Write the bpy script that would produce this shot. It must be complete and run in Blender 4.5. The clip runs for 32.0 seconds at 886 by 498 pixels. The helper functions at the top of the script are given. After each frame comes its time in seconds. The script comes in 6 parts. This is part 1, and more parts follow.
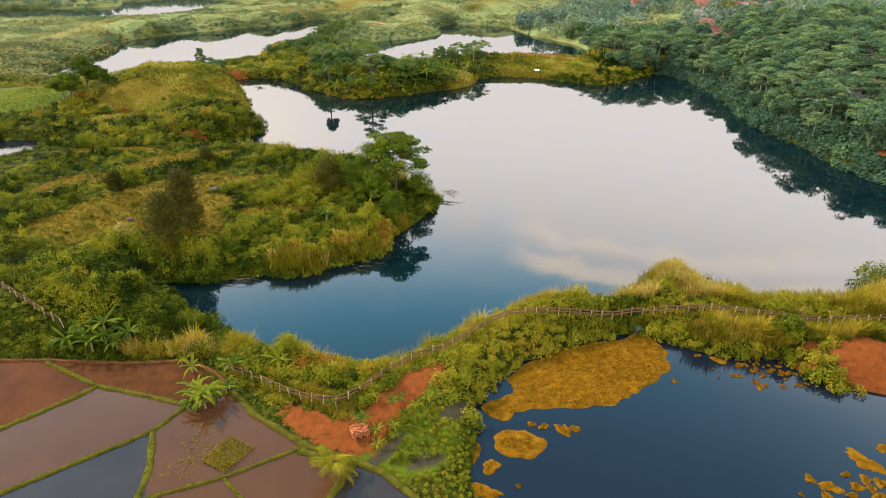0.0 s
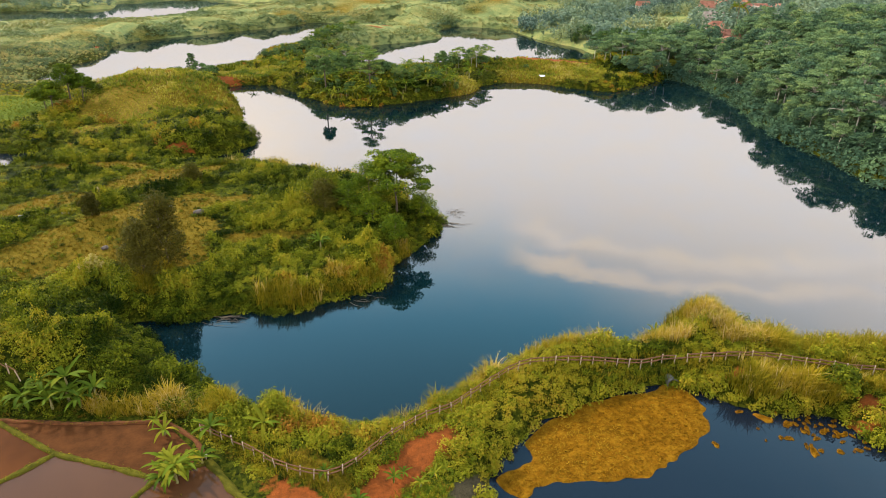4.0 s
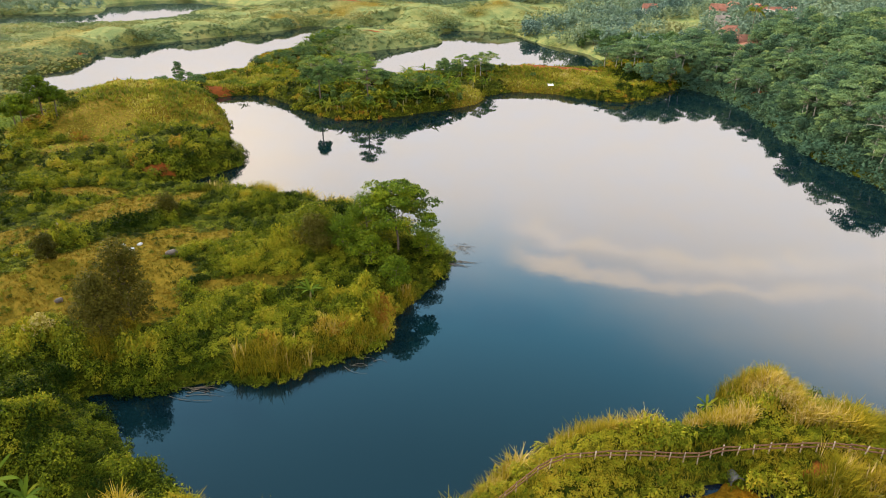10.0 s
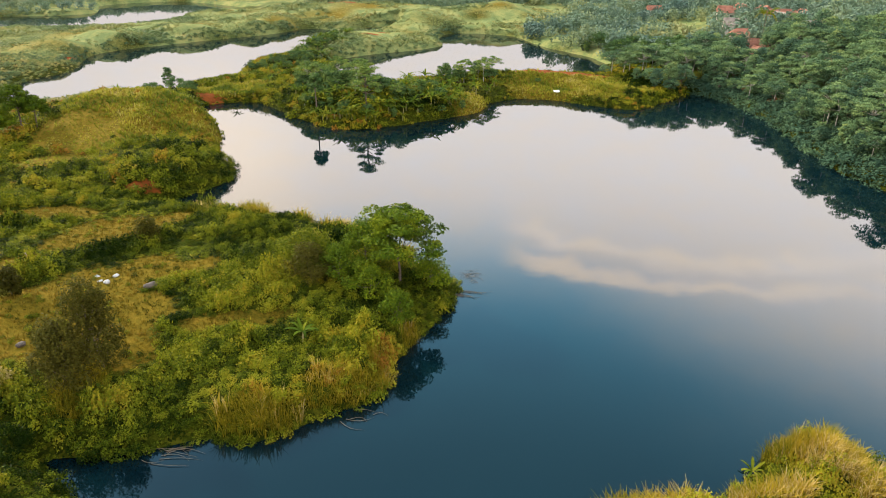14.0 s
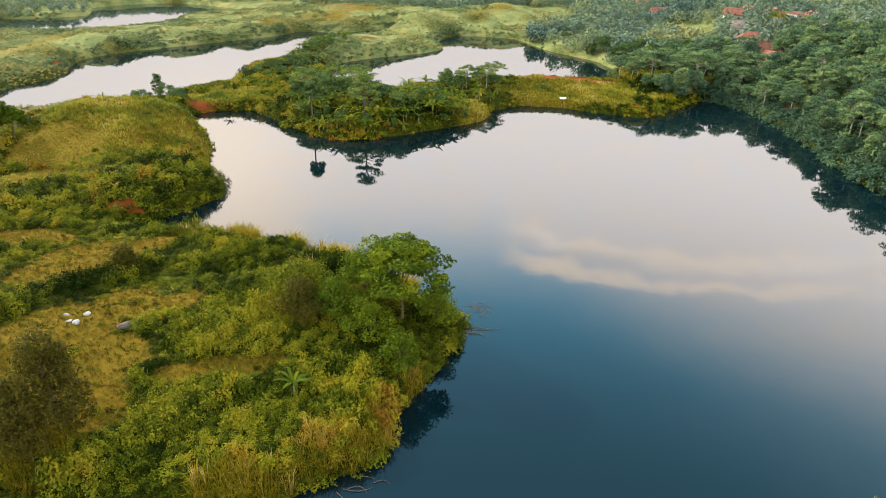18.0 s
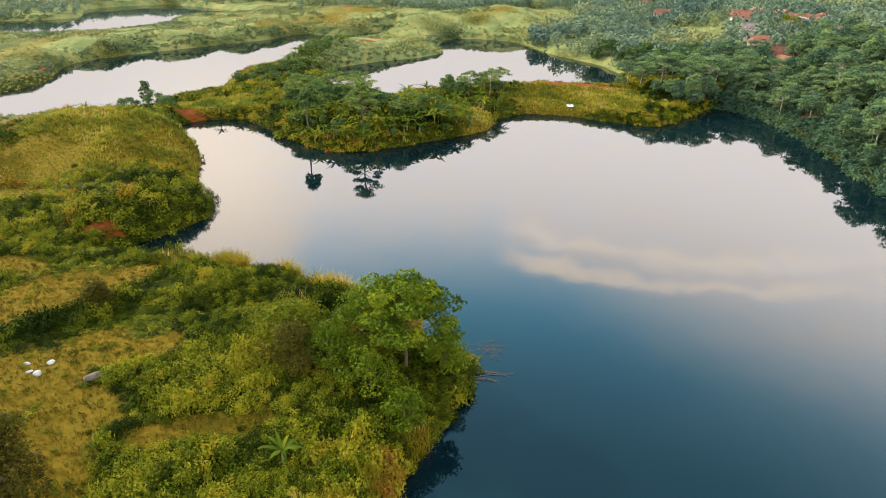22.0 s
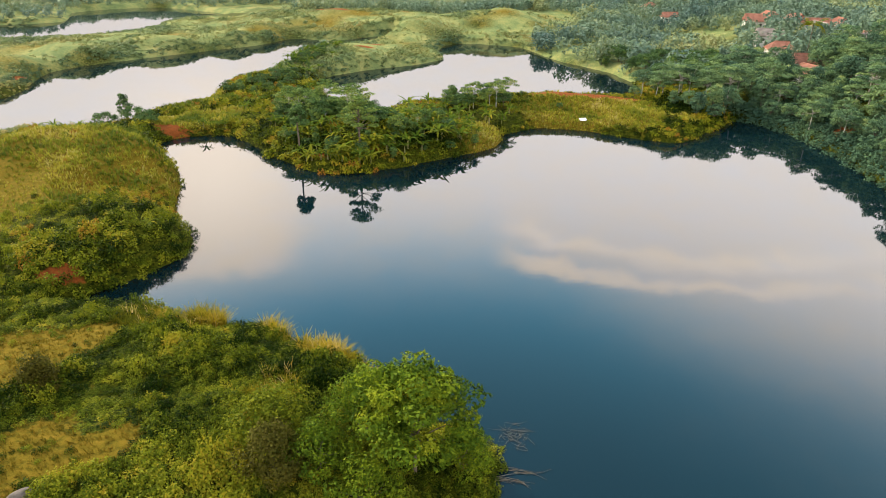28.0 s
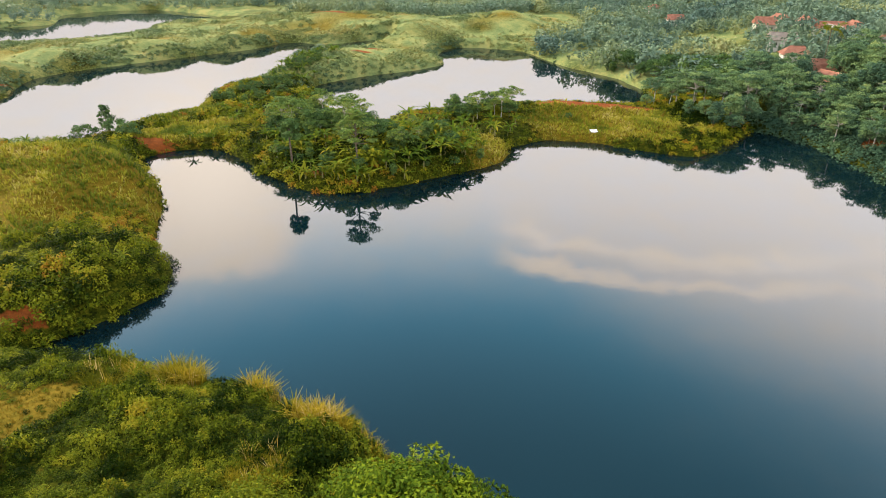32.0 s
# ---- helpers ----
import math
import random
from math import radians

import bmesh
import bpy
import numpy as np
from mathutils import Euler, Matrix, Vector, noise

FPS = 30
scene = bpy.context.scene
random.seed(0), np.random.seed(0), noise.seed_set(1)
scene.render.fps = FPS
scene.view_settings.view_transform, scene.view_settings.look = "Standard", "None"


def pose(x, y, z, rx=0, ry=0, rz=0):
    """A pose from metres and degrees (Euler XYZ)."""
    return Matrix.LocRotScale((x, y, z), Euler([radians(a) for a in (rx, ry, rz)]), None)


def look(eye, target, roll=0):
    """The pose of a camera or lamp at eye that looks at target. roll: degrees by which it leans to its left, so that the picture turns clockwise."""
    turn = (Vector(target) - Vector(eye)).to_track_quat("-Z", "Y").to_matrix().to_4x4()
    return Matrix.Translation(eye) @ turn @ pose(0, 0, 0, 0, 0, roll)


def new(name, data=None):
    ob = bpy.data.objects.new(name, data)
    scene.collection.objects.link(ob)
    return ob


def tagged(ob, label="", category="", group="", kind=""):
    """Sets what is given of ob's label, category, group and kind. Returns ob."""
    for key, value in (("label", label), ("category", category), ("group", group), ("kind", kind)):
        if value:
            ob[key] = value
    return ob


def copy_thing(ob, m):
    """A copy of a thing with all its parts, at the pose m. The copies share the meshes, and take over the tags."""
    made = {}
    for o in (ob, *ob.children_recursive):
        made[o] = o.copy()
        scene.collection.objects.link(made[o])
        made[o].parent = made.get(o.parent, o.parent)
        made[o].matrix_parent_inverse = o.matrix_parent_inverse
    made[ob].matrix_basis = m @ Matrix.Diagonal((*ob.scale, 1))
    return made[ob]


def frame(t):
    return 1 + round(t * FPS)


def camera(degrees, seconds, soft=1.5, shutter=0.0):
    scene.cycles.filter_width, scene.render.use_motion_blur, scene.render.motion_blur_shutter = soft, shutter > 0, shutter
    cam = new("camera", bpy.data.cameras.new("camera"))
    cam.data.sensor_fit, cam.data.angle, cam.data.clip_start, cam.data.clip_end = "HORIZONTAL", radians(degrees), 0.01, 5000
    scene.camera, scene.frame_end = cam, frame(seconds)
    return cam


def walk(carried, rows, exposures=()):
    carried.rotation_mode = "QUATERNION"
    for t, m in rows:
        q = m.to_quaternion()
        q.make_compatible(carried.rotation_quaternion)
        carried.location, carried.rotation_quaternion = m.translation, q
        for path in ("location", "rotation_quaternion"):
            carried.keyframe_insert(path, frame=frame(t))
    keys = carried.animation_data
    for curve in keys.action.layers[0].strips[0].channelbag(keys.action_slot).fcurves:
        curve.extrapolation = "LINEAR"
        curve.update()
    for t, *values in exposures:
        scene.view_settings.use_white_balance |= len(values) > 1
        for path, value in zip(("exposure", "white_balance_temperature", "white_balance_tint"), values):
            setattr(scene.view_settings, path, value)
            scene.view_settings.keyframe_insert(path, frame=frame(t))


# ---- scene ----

# ================= camera =================
cam = camera(70, 32.0, soft=0.9)
PATH = [
    (0, 0.00, 0.00, 45.00, 63.94, 0.000, 0.676), (2, -0.47, 5.10, 45.03, 63.95, -0.038, 0.666),
    (4, -0.95, 10.10, 45.06, 63.97, -0.082, 0.657), (6, -1.43, 14.98, 45.09, 63.98, -0.131, 0.647),
    (8, -1.93, 19.78, 45.12, 63.99, -0.186, 0.638), (10, -2.42, 24.50, 45.16, 64.01, -0.248, 0.628),
    (12, -2.93, 29.16, 45.19, 64.02, -0.315, 0.619), (14, -3.44, 33.78, 45.23, 64.03, -0.388, 0.609),
    (16, -3.96, 38.39, 45.27, 64.04, -0.467, 0.600), (18, -4.49, 43.01, 45.31, 64.06, -0.551, 0.590),
    (20, -5.02, 47.67, 45.35, 64.07, -0.642, 0.581), (22, -5.56, 52.41, 45.39, 64.08, -0.738, 0.571),
    (24, -6.10, 57.27, 45.43, 64.10, -0.840, 0.562), (26, -6.66, 62.27, 45.48, 64.11, -0.949, 0.552),
    (28, -7.22, 67.48, 45.53, 64.12, -1.063, 0.543), (30, -7.78, 72.92, 45.58, 64.13, -1.182, 0.533),
    (32, -8.36, 78.66, 45.63, 64.15, -1.308, 0.524)]
walk(cam, [(t, pose(x, y, z, rx, 0, rz) @ pose(0, 0, 0, 0, 0, roll)) for t, x, y, z, rx, rz, roll in PATH], [(0, 0.85), (32, 0.85)])

# ================= sky and sun =================
SUN_AZ, SUN_EL = radians(-54), radians(32)     # a veiled sun to the west of the flight


def build_world():
    w = bpy.data.worlds.new("sky")
    scene.world = w
    w.use_nodes = True
    nt = w.node_tree
    nt.nodes.clear()
    N, L = nt.nodes.new, nt.links.new
    out = N("ShaderNodeOutputWorld")
    sky = N("ShaderNodeTexSky")
    sky.sky_type, sky.sun_disc = "NISHITA", False
    sky.sun_elevation, sky.sun_rotation = SUN_EL, SUN_AZ
    sky.air_density, sky.dust_density, sky.ozone_density = 1.6, 0.3, 3.0
    bg = N("ShaderNodeBackground")
    bg.inputs[1].default_value = 0.15
    L(sky.outputs[0], bg.inputs[0])
    tc = N("ShaderNodeTexCoord")
    sep = N("ShaderNodeSeparateXYZ")
    L(tc.outputs["Generated"], sep.inputs[0])

    def m(op, a, b=None, c=None):
        n = N("ShaderNodeMath")
        n.operation = op
        for k, v in enumerate((a, b, c)):
            if v is None:
                continue
            if isinstance(v, (int, float)):
                n.inputs[k].default_value = v
            else:
                L(v, n.inputs[k])
        return n.outputs[0]
    up = m("ABSOLUTE", sep.outputs[2])
    el = m("MULTIPLY", m("ARCSINE", up), 57.2958)
    az = m("MULTIPLY", m("ARCTAN2", sep.outputs[0], sep.outputs[1]), 57.2958)
    den = m("ADD", up, 0.12)
    comb = N("ShaderNodeCombineXYZ")
    L(m("DIVIDE", sep.outputs[0], den), comb.inputs[0]), L(m("DIVIDE", sep.outputs[1], den), comb.inputs[1])

    def cloud_noise(scale, detail, rough):
        n = N("ShaderNodeTexNoise")
        n.inputs["Scale"].default_value, n.inputs["Detail"].default_value, n.inputs["Roughness"].default_value = scale, detail, rough
        L(comb.outputs[0], n.inputs["Vector"])
        return m("SUBTRACT", n.outputs[0], 0.5)
    n1, n2 = cloud_noise(2.6, 8, 0.55), cloud_noise(8.0, 6, 0.55)

    def rise(v, lo, hi, a=0.0, b=1.0):
        r = N("ShaderNodeMapRange")
        r.interpolation_type = "SMOOTHSTEP"
        for k, q in enumerate((lo, hi, a, b), 1):
            r.inputs[k].default_value = q
        L(v, r.inputs[0])
        return r.outputs[0]

    def bank(a0, e0, wa, we, gain):
        u = m("DIVIDE", m("SUBTRACT", az, a0), wa)
        v = m("DIVIDE", m("SUBTRACT", el, e0), we)
        q = m("ADD", m("MULTIPLY", u, u), m("MULTIPLY", v, v))
        return m("MULTIPLY", m("POWER", 2.718, m("MULTIPLY", q, -1.0)), gain)
    # a deck of cloud that is closed low down and opens smoothly to blue above
    cover = rise(el, 16.0, 37.0, 1.0, 0.10)
    cover = m("ADD", cover, m("MULTIPLY", rise(el, 50.0, 75.0), 0.35))
    for b_ in ((105, 35, 45, 25, 0.45), (-105, 35, 45, 25, 0.45), (180, 35, 70, 30, 0.45)):
        cover = m("ADD", cover, bank(*b_))
    cover = m("ADD", cover, m("MULTIPLY", n1, rise(el, 12.0, 27.0, 0.06, 0.20)))
    cover = m("ADD", cover, m("MULTIPLY", n2, 0.10))
    # the eastern bank ends in a torn, streaky edge
    long = N("ShaderNodeCombineXYZ")
    L(m("DIVIDE", az, 26.0), long.inputs[0]), L(m("DIVIDE", el, 5.0), long.inputs[1])
    streak = N("ShaderNodeTexNoise")
    streak.inputs["Scale"].default_value, streak.inputs["Detail"].default_value, streak.inputs["Roughness"].default_value = 1.6, 7, 0.6
    L(long.outputs[0], streak.inputs["Vector"])
    n3 = m("SUBTRACT", streak.outputs[0], 0.5)
    bow = m("DIVIDE", m("SUBTRACT", az, 18.0), 20.0)
    torn = m("ADD", m("ADD", el, m("MULTIPLY", m("MULTIPLY", bow, bow), 3.2)), m("ADD", m("MULTIPLY", n3, 4.5), m("MULTIPLY", n2, 3.0)))
    east = rise(az, 5.0, 12.0)
    cover = m("ADD", cover, m("MULTIPLY", rise(torn, 26.0, 29.0, 0.24, 0.0), east))

    def streaks(e0, e1, e2):
        return m("MULTIPLY", rise(torn, e0, e1), rise(torn, e1, e2, 1.0, 0.0))
    reach = m("MULTIPLY", east, rise(az, 28.0, 42.0, 1.0, 0.15))
    lip = m("MULTIPLY", m("ADD", streaks(26.5, 27.5, 28.3), m("MULTIPLY", streaks(23.6, 25.0, 26.2), 0.7)), reach)
    cover = m("ADD", cover, m("MULTIPLY", lip, 0.36))
    cover = m("SUBTRACT", cover, m("MULTIPLY", m("MULTIPLY", streaks(25.4, 26.3, 27.0), reach), 0.10))
    # a heaped warm cloud in the west
    puffy = m("ADD", el, m("ADD", m("MULTIPLY", n1, 6.0), m("MULTIPLY", n2, 6.0)))
    west = m("MULTIPLY", rise(az, -36.0, -27.0), rise(az, -19.5, -11.5, 1.0, 0.0))
    cover = m("ADD", cover, m("MULTIPLY", rise(puffy, 25.0, 28.6, 0.50, 0.0), west))
    # thin grey haze further east, above the edge
    cover = m("ADD", cover, m("MULTIPLY", m("MULTIPLY", rise(az, 9.0, 36.0), rise(el, 28.0, 44.0, 0.24, 0.05)), rise(el, 22.0, 28.0)))
    fac = rise(cover, 0.16, 0.92, 0.05, 1.0)
    tint = N("ShaderNodeMix")
    tint.data_type = "RGBA"
    tint.inputs[6].default_value, tint.inputs[7].default_value = (0.90, 0.86, 0.88, 1), (1.0, 0.85, 0.71, 1)
    L(m("ADD", m("ADD", m("MULTIPLY", n2, 1.2), 0.35), m("ADD", bank(-20, 20, 7, 8, 0.9), m("MULTIPLY", lip, 0.6))), tint.inputs[0])
    cloud = N("ShaderNodeBackground")
    power = m("ADD", rise(el, 2.0, 27.0, 0.62, 2.78), m("ADD", bank(-20, 20, 7, 8, 0.45), m("MULTIPLY", lip, 0.55)))
    L(m("ADD", power, m("MULTIPLY", rise(el, 30.0, 60.0), -0.9)), cloud.inputs[1])
    L(tint.outputs[2], cloud.inputs[0])
    mix = N("ShaderNodeMixShader")
    # moist blue-green air between the clouds
    air = N("ShaderNodeBackground")
    air.inputs[0].default_value, air.inputs[1].default_value = (0.15, 0.60, 0.90, 1), 1.75
    L(rise(el, 22.0, 46.0, 3.6, 1.2), air.inputs[1])
    clear = N("ShaderNodeMixShader")
    clear.inputs[0].default_value = 0.6
    L(bg.outputs[0], clear.inputs[1]), L(air.outputs[0], clear.inputs[2])
    L(fac, mix.inputs[0]), L(clear.outputs[0], mix.inputs[1]), L(cloud.outputs[0], mix.inputs[2])
    L(mix.outputs[0], out.inputs[0])


build_world()
sun_data = bpy.data.lights.new("sun", "SUN")
sun_data.energy, sun_data.angle, sun_data.color = 5.0, radians(4), (1.0, 0.86, 0.64)
sun = new("sun", sun_data)
sd_ = Vector((math.sin(SUN_AZ) * math.cos(SUN_EL), math.cos(SUN_AZ) * math.cos(SUN_EL), math.sin(SUN_EL)))
sun.matrix_world = look(sd_ * 300, (0, 0, 0))


# ================= materials =================
class Mat:
    """A small builder for node materials."""

    def __init__(self, name, rough=0.7, metal=0.0, ior=1.5):
        self.m = bpy.data.materials.new(name)
        self.m.use_nodes = True
        self.nt = self.m.node_tree
        self.b = self.nt.nodes["Principled BSDF"]
        self.b.inputs["Roughness"].default_value = rough
        self.b.inputs["Metallic"].default_value = metal
        self.b.inputs["IOR"].default_value = ior

    def node(self, kind, **kw):
        n = self.nt.nodes.new(kind)
        for k, v in kw.items():
            n.inputs[k].default_value = v
        return n

    def link(self, a, b):
        self.nt.links.new(a, b)

    def coords(self):
        return self.node("ShaderNodeTexCoord").outputs["Object"]

    def noise(self, scale, detail=4, rough=0.55, vec=None):
        n = self.node("ShaderNodeTexNoise", Scale=scale, Detail=detail, Roughness=rough)
        self.link(vec or self.coords(), n.inputs["Vector"])
        return n.outputs[0]

    def math(self, op, a, b):
        n = self.node("ShaderNodeMath")
        n.operation = op
        for k, v in enumerate((a, b)):
            if isinstance(v, (int, float)):
                n.inputs[k].default_value = v
            else:
                self.link(v, n.inputs[k])
        return n.outputs[0]

    def ramp(self, fac, stops):
        r = self.node("ShaderNodeValToRGB")
        el = r.color_ramp.elements
        while len(el) < len(stops):
            el.new(0.5)
        for e, (p, c) in zip(el, stops):
            e.position, e.color = p, (*c, 1)
        self.link(fac, r.inputs[0])
        return r.outputs[0]

    def mix(self, fac, a, b, mode="MIX"):
        n = self.node("ShaderNodeMix")
        n.data_type, n.blend_type = "RGBA", mode
        for k, v in ((0, fac), (6, a), (7, b)):
            if isinstance(v, (int, float)):
                n.inputs[k].default_value = v
            elif isinstance(v, tuple):
                n.inputs[k].default_value = (*v, 1)
            else:
                self.link(v, n.inputs[k])
        return n.outputs[2]

    def attr(self, name):
        n = self.node("ShaderNodeAttribute")
        n.attribute_name = name
        return n.outputs["Fac"]

    def color(self, c):
        self.link(c, self.b.inputs["Base Color"])

    def bump(self, h, strength, dist=0.1):
        n = self.node("ShaderNodeBump", Strength=strength, Distance=dist)
        self.link(h, n.inputs["Height"])
        self.link(n.outputs[0], self.b.inputs["Normal"])


def foliage(name, stops, rough=0.55, glow=0.22, patch=0.09, gloss=0.02, speck=0.38):
    """Leaves: colour by the plant's own tone, broad patches and each leaf's own chance; some light comes through."""
    k = Mat(name, rough)
    isl = k.node("ShaderNodeNewGeometry").outputs["Random Per Island"]
    t = k.math("ADD", k.attr("tone"), k.math("MULTIPLY", k.math("SUBTRACT", isl, 0.5), speck))
    t = k.math("ADD", t, k.math("MULTIPLY", k.math("SUBTRACT", k.noise(patch, 3), 0.5), 0.55))
    c = k.ramp(t, stops)
    k.color(c)
    k.b.inputs["Specular IOR Level"].default_value = gloss
    tr = k.node("ShaderNodeBsdfTranslucent")
    k.link(c, tr.inputs[0])
    mx = k.node("ShaderNodeMixShader")
    mx.inputs[0].default_value = glow
    k.link(k.b.outputs[0], mx.inputs[1]), k.link(tr.outputs[0], mx.inputs[2])
    k.link(mx.outputs[0], k.nt.nodes["Material Output"].inputs[0])
    return k.m


def plain(name, a, b, scale=3.0, rough=0.8, bump=0.3, fine=30.0, spec=0.12):
    k = Mat(name, rough)
    f = k.math("ADD", k.math("MULTIPLY", k.noise(scale, 5), 0.7), k.math("MULTIPLY", k.noise(fine, 3), 0.3))
    k.color(k.ramp(f, [(0.3, a), (0.7, b)]))
    k.b.inputs["Specular IOR Level"].default_value = spec
    k.bump(k.noise(fine, 4), bump, 0.05)
    return k.m


M_SHRUB = foliage("shrub_leaves", [(0.0, (0.008, 0.017, 0.0015)), (0.28, (0.065, 0.083, 0.005)), (0.58, (0.172, 0.172, 0.010)), (0.82, (0.250, 0.188, 0.014)), (1.0, (0.21, 0.092, 0.012))], speck=0.30)
M_CREST = foliage("rough_grass", [(0.0, (0.056, 0.080, 0.009)), (0.4, (0.162, 0.164, 0.014)), (0.7, (0.27, 0.228, 0.024)), (1.0, (0.42, 0.33, 0.15))], 0.6, 0.3)
M_REED = foliage("reed_blades", [(0.0, (0.066, 0.072, 0.005)), (0.4, (0.196, 0.156, 0.009)), (0.7, (0.31, 0.212, 0.016)), (1.0, (0.44, 0.32, 0.14))], 0.6, 0.3)
M_TURF = foliage("turf_blades", [(0.0, (0.036, 0.038, 0.004)), (0.45, (0.110, 0.076, 0.007)), (1.0, (0.182, 0.102, 0.013))], 0.7, 0.25)
M_TREE = foliage("tree_leaves", [(0.0, (0.014, 0.030, 0.003)), (0.4, (0.058, 0.092, 0.006)), (0.7, (0.135, 0.165, 0.008)), (1.0, (0.21, 0.215, 0.012))])
# woods far off: distance haze is mixed into the leaf colour, paler and bluer
M_FARHAZED = foliage("hazed_far_leaves", [(0.0, (0.062, 0.104, 0.080)), (0.45, (0.108, 0.156, 0.092)), (0.75, (0.185, 0.208, 0.082)), (1.0, (0.27, 0.240, 0.095))], patch=0.02, gloss=0.10, speck=0.14)
# blue lifted in the leaf colour to imitate haze over distant scrub
M_HAZEDSCRUB = foliage("hazed_scrub_leaves", [(0.0, (0.046, 0.078, 0.036)), (0.45, (0.104, 0.140, 0.050)), (0.75, (0.190, 0.198, 0.060)), (1.0, (0.27, 0.225, 0.072))], patch=0.03, gloss=0.06, speck=0.16)
# eastern woods: bluer, greyer leaf colour imitates the haze in front
M_WOODSHAZED = foliage("hazed_forest_leaves", [(0.0, (0.042, 0.080, 0.046)), (0.4, (0.094, 0.152, 0.064)), (0.7, (0.158, 0.212, 0.072)), (1.0, (0.24, 0.258, 0.078))], gloss=0.03, speck=0.20)
M_ISLE = foliage("island_leaves", [(0.0, (0.030, 0.060, 0.020)), (0.4, (0.074, 0.126, 0.032)), (0.7, (0.150, 0.192, 0.034)), (1.0, (0.235, 0.240, 0.040))], gloss=0.03)
M_FEATHER = foliage("feathery_leaves", [(0.0, (0.022, 0.022, 0.003)), (0.5, (0.062, 0.056, 0.008)), (1.0, (0.12, 0.098, 0.018))])
M_BANANA = foliage("banana_leaves", [(0.0, (0.026, 0.052, 0.006)), (0.5, (0.090, 0.124, 0.009)), (1.0, (0.25, 0.19, 0.014))], 0.6, 0.35, gloss=0.015)
M_BARK = plain("bark", (0.05, 0.037, 0.025), (0.14, 0.112, 0.082), 4, 0.9, 0.6)
M_PALEBARK = plain("pale_bark", (0.20, 0.18, 0.15), (0.42, 0.39, 0.33), 4, 0.9, 0.4)
M_STEM = plain("banana_stem", (0.10, 0.11, 0.04), (0.24, 0.20, 0.08), 6, 0.6, 0.2)
M_WOOD = plain("weathered_wood", (0.13, 0.085, 0.058), (0.34, 0.27, 0.21), 2.5, 0.85, 0.3)
M_RAIL = plain("old_rail_wood", (0.060, 0.028, 0.013), (0.19, 0.100, 0.052), 2.5, 0.85, 0.3)
M_POST = plain("bleached_post_wood", (0.20, 0.14, 0.095), (0.44, 0.335, 0.25), 2.5, 0.85, 0.3)
M_STONE = plain("pale_stone", (0.22, 0.21, 0.19), (0.42, 0.41, 0.38), 3, 0.85, 0.4)
M_GREYSTONE = plain("grey_stone", (0.055, 0.045, 0.037), (0.14, 0.112, 0.092), 2, 0.9, 0.5)
M_BRICK = plain("clay_brick", (0.20, 0.055, 0.018), (0.40, 0.14, 0.055), 5, 0.9, 0.3)
M_ROOF = plain("terracotta_tile", (0.24, 0.10, 0.065), (0.44, 0.20, 0.14), 0.8, 0.85, 0.3, 8)
M_PALEROOF = plain("faded_roof", (0.22, 0.17, 0.145), (0.40, 0.33, 0.29), 0.8, 0.7, 0.1, 8)
M_WALL = plain("plaster", (0.34, 0.31, 0.27), (0.52, 0.48, 0.42), 1.5, 0.9, 0.1)
M_TARP = plain("white_tarpaulin", (0.36, 0.365, 0.375), (0.52, 0.53, 0.54), 2, 0.45, 0.1)
# near-black colour stands in for the unlit inside of culverts and windows
M_DARK = plain("dark_opening", (0.01, 0.01, 0.01), (0.03, 0.028, 0.025), 3, 0.9, 0.1)
M_BUND = plain("bund_turf", (0.024, 0.025, 0.004), (0.090, 0.078, 0.009), 1.2, 0.95, 0.6, 9, 0.02)
M_CONCRETE = plain("concrete", (0.05, 0.045, 0.04), (0.12, 0.11, 0.10), 2, 0.9, 0.3)
M_TWIG = plain("dead_twigs", (0.07, 0.05, 0.03), (0.17, 0.13, 0.09), 3, 0.9, 0.2)


